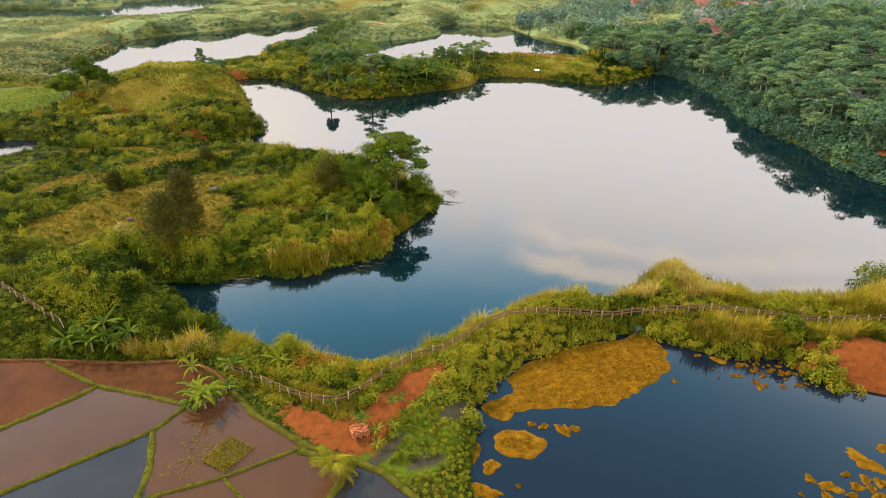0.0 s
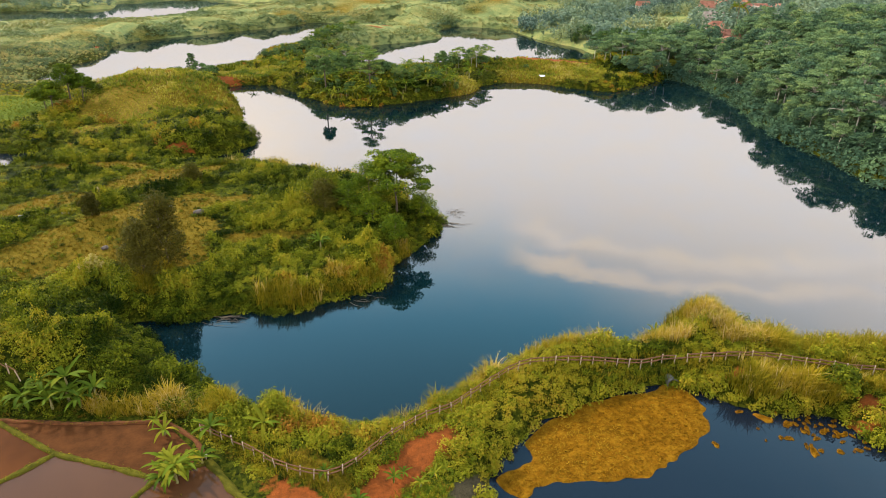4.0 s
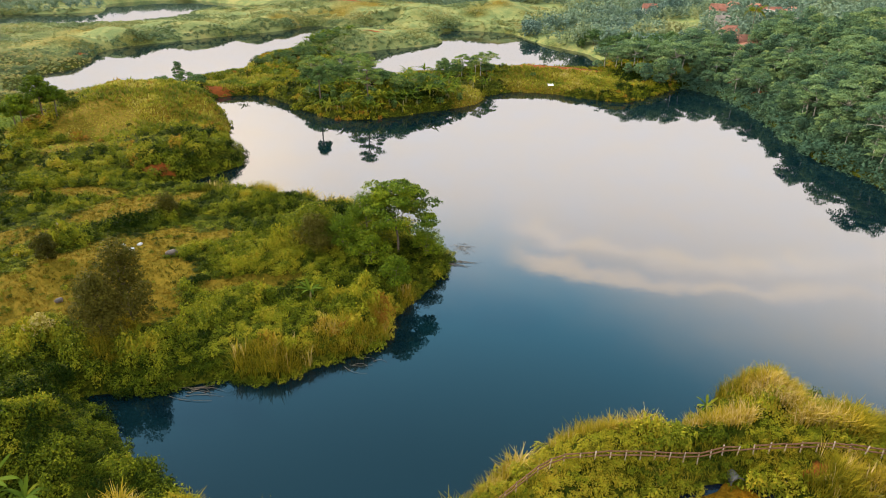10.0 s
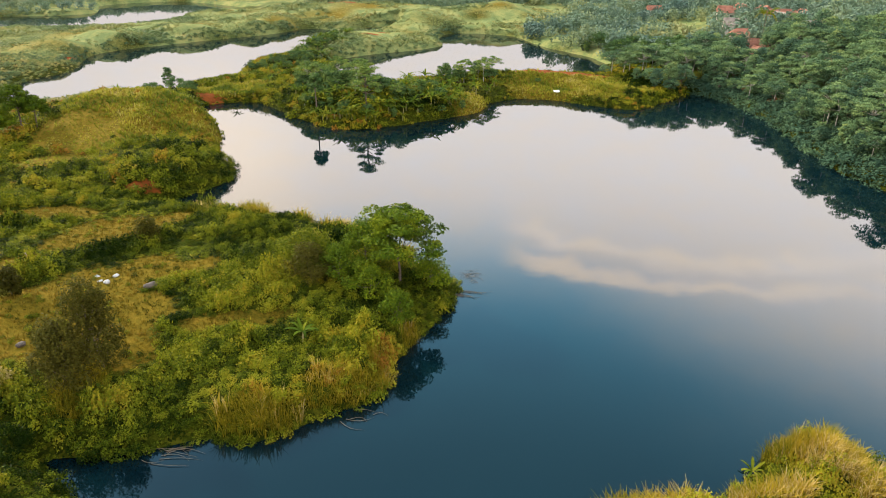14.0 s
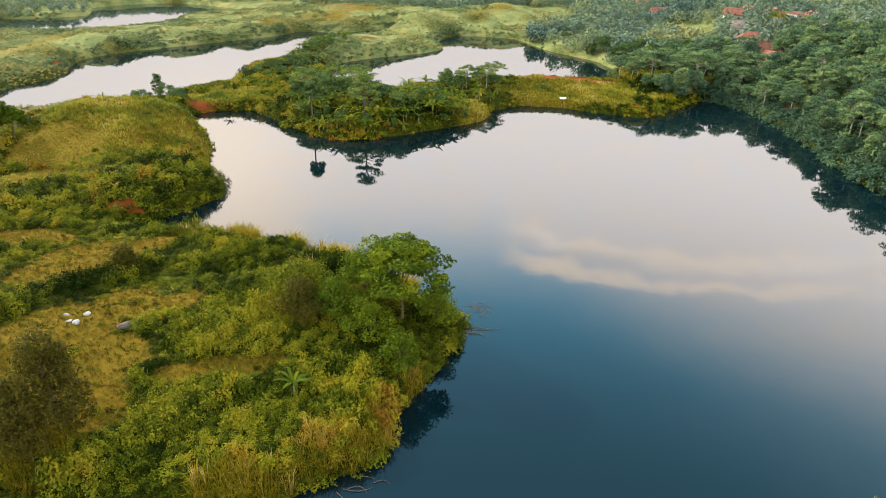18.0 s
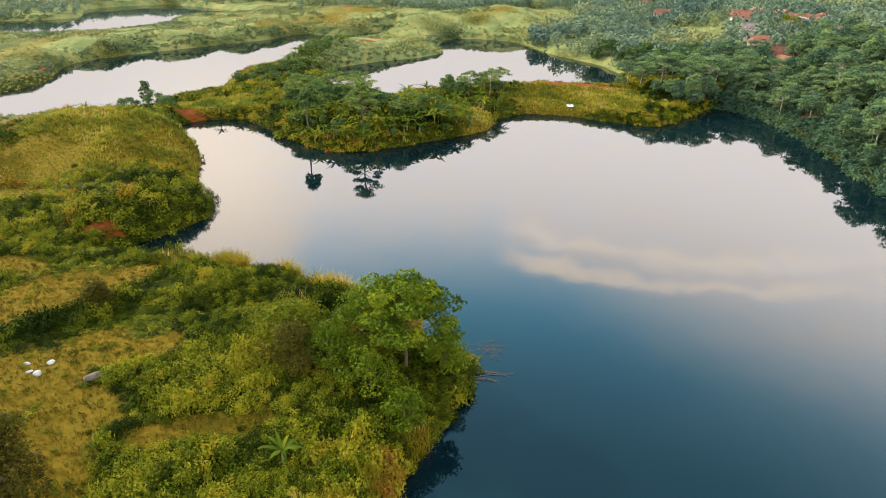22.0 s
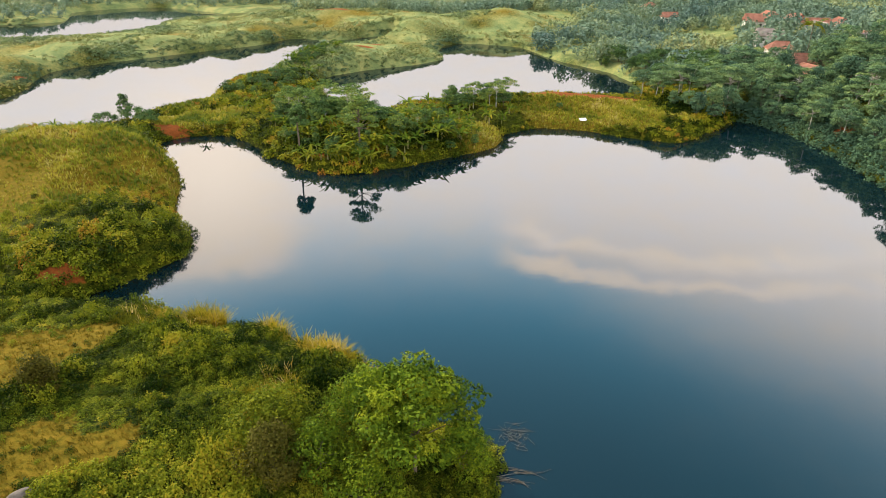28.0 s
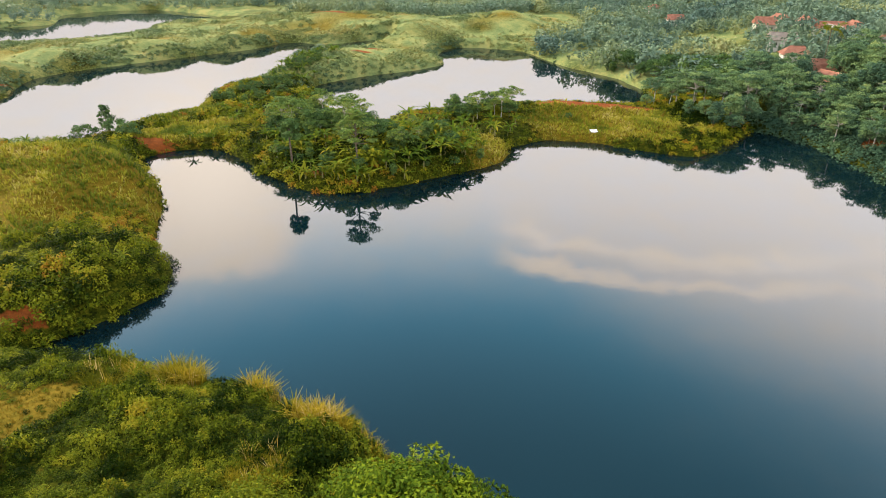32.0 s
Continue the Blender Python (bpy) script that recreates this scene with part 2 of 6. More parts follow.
def ground_material():
    k = Mat("ground", 0.95)
    k.b.inputs["Specular IOR Level"].default_value = 0.03
    n1, n2, n3 = k.noise(0.12, 5), k.noise(1.3, 6, 0.6), k.noise(7, 5, 0.65)
    f = k.math("ADD", k.math("MULTIPLY", n2, 0.6), k.math("MULTIPLY", n3, 0.4))
    vor = k.node("ShaderNodeTexVoronoi", Scale=3.2)
    k.link(k.coords(), vor.inputs["Vector"])
    leafy = k.math("ADD", k.math("MULTIPLY", f, 0.55), k.math("MULTIPLY", vor.outputs["Color"], 0.45))
    green = k.ramp(leafy, [(0.3, (0.006, 0.009, 0.001)), (0.5, (0.024, 0.030, 0.002)), (0.75, (0.066, 0.062, 0.005))])
    dry = k.ramp(f, [(0.28, (0.038, 0.038, 0.004)), (0.5, (0.110, 0.076, 0.007)), (0.75, (0.178, 0.102, 0.013))])
    soil = k.ramp(f, [(0.30, (0.045, 0.018, 0.005)), (0.45, (0.124, 0.035, 0.009)), (0.58, (0.166, 0.044, 0.010)), (0.75, (0.22, 0.073, 0.017))])
    mud = k.ramp(f, [(0.3, (0.020, 0.017, 0.009)), (0.7, (0.058, 0.048, 0.028))])

    def edge(a, gain):
        v = k.math("ADD", k.attr(a), k.math("MULTIPLY", k.math("SUBTRACT", n2, 0.5), gain))
        r = k.node("ShaderNodeMapRange")
        r.inputs[1].default_value, r.inputs[2].default_value = 0.35, 0.6
        k.link(v, r.inputs[0])
        return r.outputs[0]
    grass = k.ramp(f, [(0.3, (0.022, 0.036, 0.003)), (0.5, (0.056, 0.078, 0.005)), (0.72, (0.105, 0.110, 0.009))])
    # the far pasture's colour carries painted haze: more blue, less saturation
    lawn = k.ramp(k.math("ADD", k.math("MULTIPLY", f, 0.45), k.math("MULTIPLY", n1, 0.55)), [(0.34, (0.052, 0.080, 0.030)), (0.48, (0.116, 0.138, 0.048)), (0.58, (0.190, 0.182, 0.062)), (0.70, (0.240, 0.162, 0.070))])
    c = k.mix(edge("dry", 0.7), green, dry)
    c = k.mix(edge("hazed_pasture", 0.3), c, lawn)
    c = k.mix(edge("lawn", 0.3), c, grass)
    c = k.mix(edge("mud", 0.6), c, mud)
    c = k.mix(edge("soil", 1.1), c, soil)
    k.color(c)
    k.bump(f, 0.9, 0.35)
    return k.m


def water_material(name, deep, shallow, ripple=0.012, rough=0.015, scale=0.02, ior=1.40, spec=0.5):
    k = Mat(name, rough, 0, ior)
    c = k.ramp(k.noise(scale, 3), [(0.35, deep), (0.7, shallow)])
    k.color(c)
    k.b.inputs["Specular IOR Level"].default_value = spec
    h = k.math("ADD", k.noise(0.9, 3), k.math("MULTIPLY", k.noise(5, 2), 0.25))
    k.bump(h, ripple, 0.2)
    return k.m


M_GROUND = ground_material()
M_LAKE = water_material("lake_water", (0.0008, 0.0055, 0.0078), (0.0012, 0.0075, 0.0100))
M_POND = water_material("pond_water", (0.003, 0.0055, 0.0105), (0.005, 0.008, 0.0145), ior=1.32)
M_PADDY = water_material("paddy_water", (0.052, 0.0225, 0.0095), (0.064, 0.028, 0.0120), 0.012, 0.02, 0.12, 1.24)
M_PADDYRED = water_material("paddy_mud", (0.046, 0.0165, 0.005), (0.078, 0.027, 0.0080), 0.03, 0.12, 0.22, 1.15, 0.15)
M_PADDYMUD = plain("wet_paddy_mud", (0.030, 0.0115, 0.0040), (0.072, 0.026, 0.0080), 0.8, 0.8, 0.4, 6.0, 0.02)
M_PADDYDARK = water_material("paddy_water_dark", (0.018, 0.013, 0.011), (0.026, 0.020, 0.018), 0.012, 0.02, 0.12, 1.33)


def mat_material():
    k = Mat("water_weed", 0.95)
    k.b.inputs["Specular IOR Level"].default_value = 0.02
    f = k.math("ADD", k.math("MULTIPLY", k.noise(1.1, 6, 0.65), 0.55), k.math("MULTIPLY", k.noise(9, 5, 0.7), 0.45))
    k.color(k.ramp(f, [(0.34, (0.048, 0.020, 0.001)), (0.5, (0.128, 0.056, 0.003)), (0.68, (0.205, 0.104, 0.007))]))
    k.bump(f, 0.9, 0.2)
    return k.m


M_WEED = mat_material()
M_SPRIG = foliage("weed_leaves", [(0.0, (0.056, 0.025, 0.001)), (0.5, (0.148, 0.070, 0.004)), (1.0, (0.23, 0.130, 0.010))], 0.8, 0.2)

# ================= plan of the land =================
SHORE_NEAR = [(-42, 80), (-37, 75.5), (-31, 69.5), (-24, 64), (-20, 62), (-13, 61.5), (-10, 59.6), (-3, 62), (3, 67.5), (6, 70), (12, 74.5), (19, 73.5),
              (24, 75), (29, 81.5), (35, 81.5), (37, 77), (44, 75), (52, 75), (66, 78), (85, 90), (96, 108), (95, 122)]
SHORE_EAST = [(93, 127), (89, 134), (89, 147), (88, 157), (85, 165), (87, 187), (89, 200), (90, 214), (90, 229), (86, 240), (80, 248), (73, 239), (66, 233),
              (61, 228), (55, 222), (43, 228), (32, 236), (19, 237), (11, 230), (8.5, 218)]
SHORE_NORTH = [(-4, 210), (-15, 203), (-27, 198), (-32, 199), (-44, 210), (-52, 221), (-58, 228), (-66, 229), (-74, 224), (-75, 218), (-67, 206), (-60, 193),
               (-57.5, 184), (-53, 171), (-47.5, 165), (-47, 160), (-48, 155), (-53, 150), (-56, 146), (-60, 143)]
SHORE_WEST = [(-48, 142), (-41, 139), (-35, 137), (-26, 135), (-24.5, 131.5), (-16, 129), (-11, 123), (-5.5, 118.5), (0.5, 114.5), (-3, 107), (-6, 101),
              (-8.5, 96), (-9, 92), (-11, 88), (-14, 87), (-20, 83), (-23, 82), (-27, 83), (-33, 81), (-37, 80)]
LAKE_2 = [(-139, 221), (-112, 229), (-89, 233), (-89, 249), (-76, 264), (-79, 288), (-69, 318), (-60, 358), (-28, 402), (-29, 427), (-43, 416), (-58, 402),
          (-80, 412), (-90, 386), (-119, 358), (-149, 325), (-152, 309), (-141, 276), (-148, 256), (-144, 238)]
LAKE_3 = [(-36, 260), (-24, 250), (-15, 262), (-2, 270), (16, 274), (36, 273), (54, 272), (64, 280), (66, 297), (63, 318), (57, 328), (47, 345), (41, 363),
          (36, 384), (19, 395), (0, 394), (-6, 369), (-1, 350), (-13, 335), (-34, 322), (-50, 303), (-47, 288)]
LAKE_4 = [(-420, 330), (-300, 366), (-227, 388), (-196, 398), (-160, 428), (-166, 464), (-158, 482), (-143, 500), (-136, 514), (-155, 534), (-178, 552), (-205, 570), (-234, 562), (-256, 530),
          (-228, 476), (-250, 460), (-320, 442), (-420, 424)]
SMALL_POND = [(-130, 124), (-101, 129), (-91, 138), (-86, 149), (-94, 152), (-104, 149), (-130, 150)]
POND = [(4, 55), (6, 57), (8, 60), (15, 65), (25, 68), (29, 67), (31, 64), (36, 63), (41, 63), (42.5, 59), (45, 57.5), (50, 56), (62, 50), (62, 12),
        (3, 12), (3, 41), (3.4, 48), (4, 52)]
PADDIES = [(-80, 61), (-47, 60.6), (-29, 61), (-24, 57.5), (-13, 48.5), (-8, 46), (-4, 43.5), (0, 38), (0, 12), (-80, 12)]


def smooth(points, rounds=2):
    p = np.array(points, float)
    for _ in range(rounds):
        q = np.roll(p, -1, 0)
        p = np.stack([0.8 * p + 0.2 * q, 0.2 * p + 0.8 * q], 1).reshape(-1, 2)
    return p


def distance_in(poly, x, y):
    """Signed distance to a closed outline: positive inside."""
    out = np.empty(x.shape)
    a, b = poly, np.roll(poly, -1, 0)
    e = b - a
    ee = (e * e).sum(1) + 1e-9
    for i in range(0, len(x), 4000):
        px, py = x[i:i + 4000, None], y[i:i + 4000, None]
        wx, wy = px - a[:, 0], py - a[:, 1]
        t = np.clip((wx * e[:, 0] + wy * e[:, 1]) / ee, 0, 1)
        d = np.sqrt(((wx - t * e[:, 0]) ** 2 + (wy - t * e[:, 1]) ** 2).min(1))
        cross = (a[:, 1] <= py) != (b[:, 1] <= py)
        den = np.where(np.abs(e[:, 1]) < 1e-9, 1e-9, e[:, 1])
        inside = (cross & (px < a[:, 0] + wy * e[:, 0] / den)).sum(1) % 2 == 1
        out[i:i + 4000] = np.where(inside, d, -d)
    return out


LAKE = SHORE_NEAR + SHORE_EAST + SHORE_NORTH + SHORE_WEST
WATERS = [smooth(w) for w in (LAKE, LAKE_2, LAKE_3, LAKE_4, SMALL_POND, POND)]
PADDY_EDGE = smooth(PADDIES, 1)


def hash2(ix, iy, seed):
    n = (ix * 374761393 + iy * 668265263 + seed * 974711) & 0x7FFFFFFF
    n = ((n ^ (n >> 13)) * 1274126177) & 0x7FFFFFFF
    return ((n ^ (n >> 16)) & 0xFFFF) / 65535.0


def value_noise(x, y, size, seed=0):
    x, y = x / size, y / size
    ix, iy = np.floor(x).astype(np.int64), np.floor(y).astype(np.int64)
    fx, fy = x - ix, y - iy
    fx, fy = fx * fx * (3 - 2 * fx), fy * fy * (3 - 2 * fy)
    a, b = hash2(ix, iy, seed), hash2(ix + 1, iy, seed)
    c, d = hash2(ix, iy + 1, seed), hash2(ix + 1, iy + 1, seed)
    return (a + (b - a) * fx) * (1 - fy) + (c + (d - c) * fx) * fy - 0.5


def shore(x, y):
    """Distance from the nearest water, positive on land, with an uneven edge."""
    d = np.full(x.shape, 1e9)
    for w in WATERS:
        d = np.minimum(d, -distance_in(w, x, y))
    return d + 1.1 * value_noise(x, y, 4.5, 3) + 0.6 * value_noise(x, y, 1.7, 4)


def oval(x, y, cx, cy, rx, ry, turn=0.0):
    """1 in the middle of an oval, 0.5 on its edge, 0 far out."""
    c, s = math.cos(radians(turn)), math.sin(radians(turn))
    u, v = ((x - cx) * c + (y - cy) * s) / rx, (-(x - cx) * s + (y - cy) * c) / ry
    return 1 / (1 + (u * u + v * v) ** 2)


HILLS = [(-80, 194, 7.0, 24, 22), (-60, 160, 2.5, 12, 12), (33, 79, 3.0, 7.5, 4.5), (14, 72.5, 2.2, 6.5, 3), (-48, 68, 2.2, 12, 6), (-22, 112, 2.2, 11, 12),
         (-30, 128, 1.8, 14, 6), (-58, 108, 2.2, 18, 16), (36, 257, 2.3, 24, 7), (-22, 220, 2.0, 24, 12), (-40, 330, 3, 14, 40), (60, 72, 2.5, 10, 6),
         (-20, 420, 6, 22, 30), (50, 61, 1.5, 4, 4), (30, 440, 9, 30, 30), (-124, 208, -1.6, 22, 13), (-60, 460, 6, 50, 30),
         (-163, 308, 4, 11, 14), (-156, 338, 4.5, 14, 10), (-130, 366, 4.5, 15, 9), (-106, 388, 4, 12, 11), (-95, 414, 4, 10, 12), (60, 300, 2, 10, 20), (-72, 178, 2.4, 5, 10), (-88, 186, 2.0, 6, 9), (-64, 195, 2.0, 5, 8), (-96, 200, 1.6, 6, 6)]


def height(x, y, d=None):
    d = shore(x, y) if d is None else d
    land = 2.1 * (1 - np.exp(-np.maximum(d, 0) / 1.6)) + 1.2 * (1 - np.exp(-np.maximum(d, 0) / 14))
    z = np.where(d > 0, land, np.maximum(d * 0.8, -3))
    up = np.clip(d / 5, 0, 1)
    for cx, cy, h, sx, sy in HILLS:
        z = z + up * h * np.exp(-((x - cx) / sx) ** 2 - ((y - cy) / sy) ** 2)
    east = np.clip((x - 84 - 0.10 * np.maximum(y - 240, 0)) / 60, 0, 1)
    z = z + up * 9 * east * east * (3 - 2 * east)
    z = z + up * (1.5 * value_noise(x, y, 11, 5) + 0.9 * value_noise(x, y, 4, 6))
    far = np.clip((y - 420) / 300, 0, 1)
    z = z + up * far * (7 * value_noise(x, y, 140, 7) + 1)
    pad = distance_in(PADDY_EDGE, x, y)
    k = np.clip(1 + pad / 9, 0, 1)
    k = k * k * (3 - 2 * k)
    return z * (1 - k) + 0.12 * k


TURF = [(-51, 100, 18, 6.0, 60), (-44, 94, 9, 6, 0), (-40, 100, 4.6, 4.4, 10), (-57, 127, 9, 4.5, 62), (-64, 108, 8, 3.4, 35), (-86, 159, 8, 3.4, 0), (-68, 133, 8, 3, 0), (-29, 99, 7, 1.8, 15), (-55, 122, 10, 5.5, 50), (-49, 129.5, 5, 4, 30), (-38.5, 110.6, 4.5, 2.2, 35), (-67.5, 108.5, 7.5, 5, 20), (-74, 134, 8, 3, 15),
        (-120, 178, 19, 17, 0), (-86, 174, 10, 9, 0), (-80, 161, 7, 2.6, -15), (-3, 48, 5, 4, 30), (-12, 53.5, 5, 1.2, -35)]
CREST = [(-76, 186, 19, 22, 0), (38, 245, 27, 13, -8), (4, 222, 8, 9, 0), (-72, 236, 16, 8, 20), (-28, 388, 14, 40, 0), (44, 455, 34, 60, -20), (-80, 262, 12, 20, 30),
         (-130, 392, 45, 9, 20), (-170, 330, 20, 40, 0), (-60, 440, 50, 16, 10)]
SOIL = [(-60.0, 147.2, 3.0, 1.5, 10), (-172, 320, 4, 6, 0), (-163, 346, 6, 2.5, 20), (-64, 462, 14, 3, 0), (-36, 362, 7, 3.5, 0), (-22, 452, 7, 3, 0), (-110, 396, 6, 1.8, 30), (96.5, 222, 2.4, 4, 0),
        (-75, 227, 5, 2.4, 0), (-12.6, 49.8, 5.0, 1.5, -36), (-8.3, 48.4, 3.0, 2.2, 0), (-4.0, 53.0, 6.8, 1.8, 48),
        (49.3, 59.8, 4.2, 3.4, 0), (42, 60.6, 1.2, 0.9, 0), (97, 135, 2, 2.4, 0), (95, 240, 3, 4, 0), (36, 257.0, 19, 2.6, -6), (-36, 345, 4, 3, 0), (-28, 314, 5, 1.6, 0), (-150, 292, 2, 4, 0), (-37, 60.9, 13, 0.5, 0),
        (-20, 66, 1.5, 1.2, 0), (32, 67.5, 1, 1, 0), (-32, 205, 2.2, 1.6, 0), (44, 63.2, 1, 1, 0)]
MUD = [(1.6, 51, 2.6, 0.9, 45), (-2, 44.5, 2.4, 0.7, 10), (-5.5, 46.2, 3.0, 0.6, 45), (-9, 45.8, 5, 0.6, 0)]


LAWN = [(-120, 178, 19, 17, 0), (-3, 47, 5, 4, 30), (-66, 236, 8, 5, 10)]


def ovals(x, y, table):
    v = np.zeros(x.shape)
    for o in table:
        v = np.maximum(v, oval(x, y, *o))
    return v


def graded(lo, a, b, hi, step, grow=1.09):
    mid = list(np.arange(a, b + step * 0.5, step))
    left, right, s = [], [], step
    p = a
    while p > lo:
        s *= grow
        p -= s
        left.append(p)
    s, p = step, mid[-1]
    while p < hi:
        s *= grow
        p += s
        right.append(p)
    return np.array(left[::-1] + mid + right)


def mesh_object(name, verts, faces, material, parent=None, attrs=(), flat=False):
    """One mesh from arrays: faces is an (n, 3) or (n, 4) array."""
    me = bpy.data.meshes.new(name)
    verts, faces = np.asarray(verts, np.float32), np.asarray(faces, np.int32)
    k = faces.shape[1]
    me.vertices.add(len(verts)), me.loops.add(faces.size), me.polygons.add(len(faces))
    me.vertices.foreach_set("co", verts.ravel())
    me.loops.foreach_set("vertex_index", faces.ravel())
    me.polygons.foreach_set("loop_start", np.arange(0, faces.size, k, dtype=np.int32))
    me.polygons.foreach_set("use_smooth", np.full(len(faces), not flat))
    me.update(calc_edges=True)
    for key, values in attrs:
        me.attributes.new(key, "FLOAT", "POINT").data.foreach_set("value", np.asarray(values, np.float32))
    me.materials.append(material)
    ob = new(name, me)
    ob.parent = parent
    return ob


def part(name, bm, material, parent, label="", smooth_faces=False):
    me = bpy.data.meshes.new(name)
    bm.to_mesh(me)
    bm.free()
    if smooth_faces:
        me.polygons.foreach_set("use_smooth", [True] * len(me.polygons))
    me.materials.append(material)
    ob = new(name, me)
    ob.parent = parent
    if label:
        tagged(ob, label)
    return ob


def thing(name, m, label, category, group=""):
    ob = new(name)
    ob.empty_display_size = 0.3
    ob.matrix_basis = m
    return tagged(ob, label, category, group)


def ground_at(x, y):
    return float(height(np.array([float(x)]), np.array([float(y)]))[0])


# ================= ground and water =================
gx = np.concatenate([[q for q in graded(-3500, -340, -135, 3500, 5.0) if q <= -132], [q for q in graded(-3500, -128, 108, 3500, 1.5) if -130 < q < 110], [q for q in graded(-3500, 113, 300, 3500, 5.0) if q >= 112]])
gy = np.concatenate([[q for q in graded(-900, 36, 262, 4500, 1.5) if q < 264], [q for q in graded(-900, 267, 600, 4500, 3.4) if q >= 266]])
GX, GY = np.meshgrid(gx, gy)
fx_, fy_ = GX.ravel(), GY.ravel()
fd_ = shore(fx_, fy_)
fz_ = height(fx_, fy_, fd_)
nx_, ny_ = len(gx), len(gy)
ii, jj = np.meshgrid(np.arange(nx_ - 1), np.arange(ny_ - 1))
i0 = (jj * nx_ + ii).ravel()
dry_ = np.maximum(ovals(fx_, fy_, TURF), ovals(fx_, fy_, CREST)) - 0.06 + 0.50 * value_noise(fx_, fy_, 7, 11) + 0.30 * value_noise(fx_, fy_, 2.5, 12)
ground = mesh_object("ground", np.stack([fx_, fy_, fz_], 1), np.stack([i0, i0 + 1, i0 + 1 + nx_, i0 + nx_], 1), M_GROUND, None,
                     (("dry", dry_), ("lawn", ovals(fx_, fy_, LAWN)), ("hazed_pasture", 0.58 * np.clip((fy_ - 255) / 40, 0, 1) + 0.5 * value_noise(fx_, fy_, 16, 13) * (fy_ > 280)), ("soil", ovals(fx_, fy_, SOIL)), ("mud", ovals(fx_, fy_, MUD))))
tagged(ground, "rolling tropical ground of scrub turf and red clay", "ground", kind="structure")


def sheet(name, outline, z, material, label):
    bm = bmesh.new()
    bm.faces.new([bm.verts.new((x, y, z)) for x, y in outline])
    bmesh.ops.triangulate(bm, faces=bm.faces)
    bmesh.ops.recalc_face_normals(bm, faces=bm.faces)
    if sum(f.normal.z for f in bm.faces) < 0:
        bmesh.ops.reverse_faces(bm, faces=bm.faces)
    ob = part(name, bm, material, None)
    return tagged(ob, label, "water", kind="structure")


sheet("lake_water", [(-64, 56), (100, 56), (130, 100), (100, 250), (-40, 246), (-86, 229), (-66, 130)], 0.0, M_LAKE, "still deep blue lake mirroring the clouds")
sheet("lake_water_west", [(-175, 205), (-84, 226), (-62, 262), (-50, 330), (-10, 400), (-10, 445), (-175, 445)], 0.004, M_LAKE, "pale still lake beyond the headland")
sheet("lake_water_north", [(-62, 256), (-24, 244), (16, 268), (62, 266), (78, 290), (60, 405), (-14, 405), (-20, 350), (-62, 330)], 0.008, M_LAKE, "pale still lake behind the spit")
sheet("lake_water_far", [(-430, 318), (-190, 386), (-146, 424), (-125, 515), (-200, 575), (-270, 575), (-430, 440)], 0.004, M_LAKE, "far pale lake near the skyline")
sheet("small_pond_water", [(-140, 116), (-104, 122), (-84, 134), (-81, 156), (-140, 156)], 0.012, M_POND, "small dark pond among banana plants")
sheet("pond_water", [(1.5, 8), (70, 8), (70, 57), (45.5, 66.5), (29, 70.5), (8, 64), (1.5, 57)], 0.016, M_POND, "dark still pond beside the paddies")


# ================= plants: building blocks =================
def leaf_quads(rng, c, n, size, aspect=0.5):
    """Pointed leaves at the points c, facing n."""
    k = len(c)
    n = n / (np.linalg.norm(n, axis=1)[:, None] + 1e-9)
    r = rng.normal(size=(k, 3))
    u = np.cross(n, r)
    u /= np.linalg.norm(u, axis=1)[:, None] + 1e-9
    v = np.cross(n, u)
    s = (size * rng.uniform(0.65, 1.3, k))[:, None]
    w = s * aspect * 0.62
    V = np.stack([c - u * s * 0.45 + v * w, c - u * s * 0.30 - v * w, c + u * s * 0.6 - n * s * 0.1], 1)
    return V.reshape(-1, 3), np.arange(k * 3).reshape(-1, 3)


def puff(rng, n, centre, rx, rz, size, dome=False, aspect=0.55):
    """A clump of leaves on an uneven ball or dome."""
    d = rng.normal(size=(n, 3))
    d /= np.linalg.norm(d, axis=1)[:, None]
    if dome:
        d[:, 2] = np.abs(d[:, 2])
    lump = 1 + 0.28 * np.sin(3.1 * d[:, 0] * 2 + rng.uniform(0, 6)) * np.sin(2.7 * d[:, 1] * 2 + rng.uniform(0, 6))
    r = rng.uniform(0.55, 1.05, n) ** 0.6 * lump
    c = d * r[:, None] * np.array([rx, rx, rz]) + np.array(centre)
    return leaf_quads(rng, c, d + np.array([0, 0, 0.6]) + 0.62 * rng.normal(size=(n, 3)), size, aspect)


def merged(pieces):
    V, F, o = [], [], 0
    for v, f in pieces:
        V.append(v), F.append(f + o)
        o += len(v)
    return np.concatenate(V), np.concatenate(F)


def blades(rng, n, spread, tall, width, lean=0.35):
    """A tuft of bent blades, two quads each."""
    a = rng.uniform(0, 2 * math.pi, n)
    out = np.stack([np.cos(a), np.sin(a), np.zeros(n)], 1)
    side = np.stack([-np.sin(a), np.cos(a), np.zeros(n)], 1)
    h = (tall * rng.uniform(0.6, 1.1, n))[:, None]
    b = out * (spread * rng.uniform(0, 1, n))[:, None]
    k = (lean * rng.uniform(0.2, 1.3, n))[:, None]
    up = np.array([[0, 0, 1.0]])
    m_ = b + out * h * k * 0.3 + up * h * 0.6
    t = b + out * h * k + up * h * (1 - 0.25 * k)
    w = width * 0.5
    V = np.stack([b - side * w, b + side * w, m_ + side * w * 0.8, m_ - side * w * 0.8, t + side * w * 0.15, t - side * w * 0.15], 1).reshape(-1, 3)
    i = np.arange(n)[:, None] * 6
    F = np.concatenate([i + np.array([[0, 1, 2, 3]]), i + np.array([[3, 2, 4, 5]])])
    return V, F


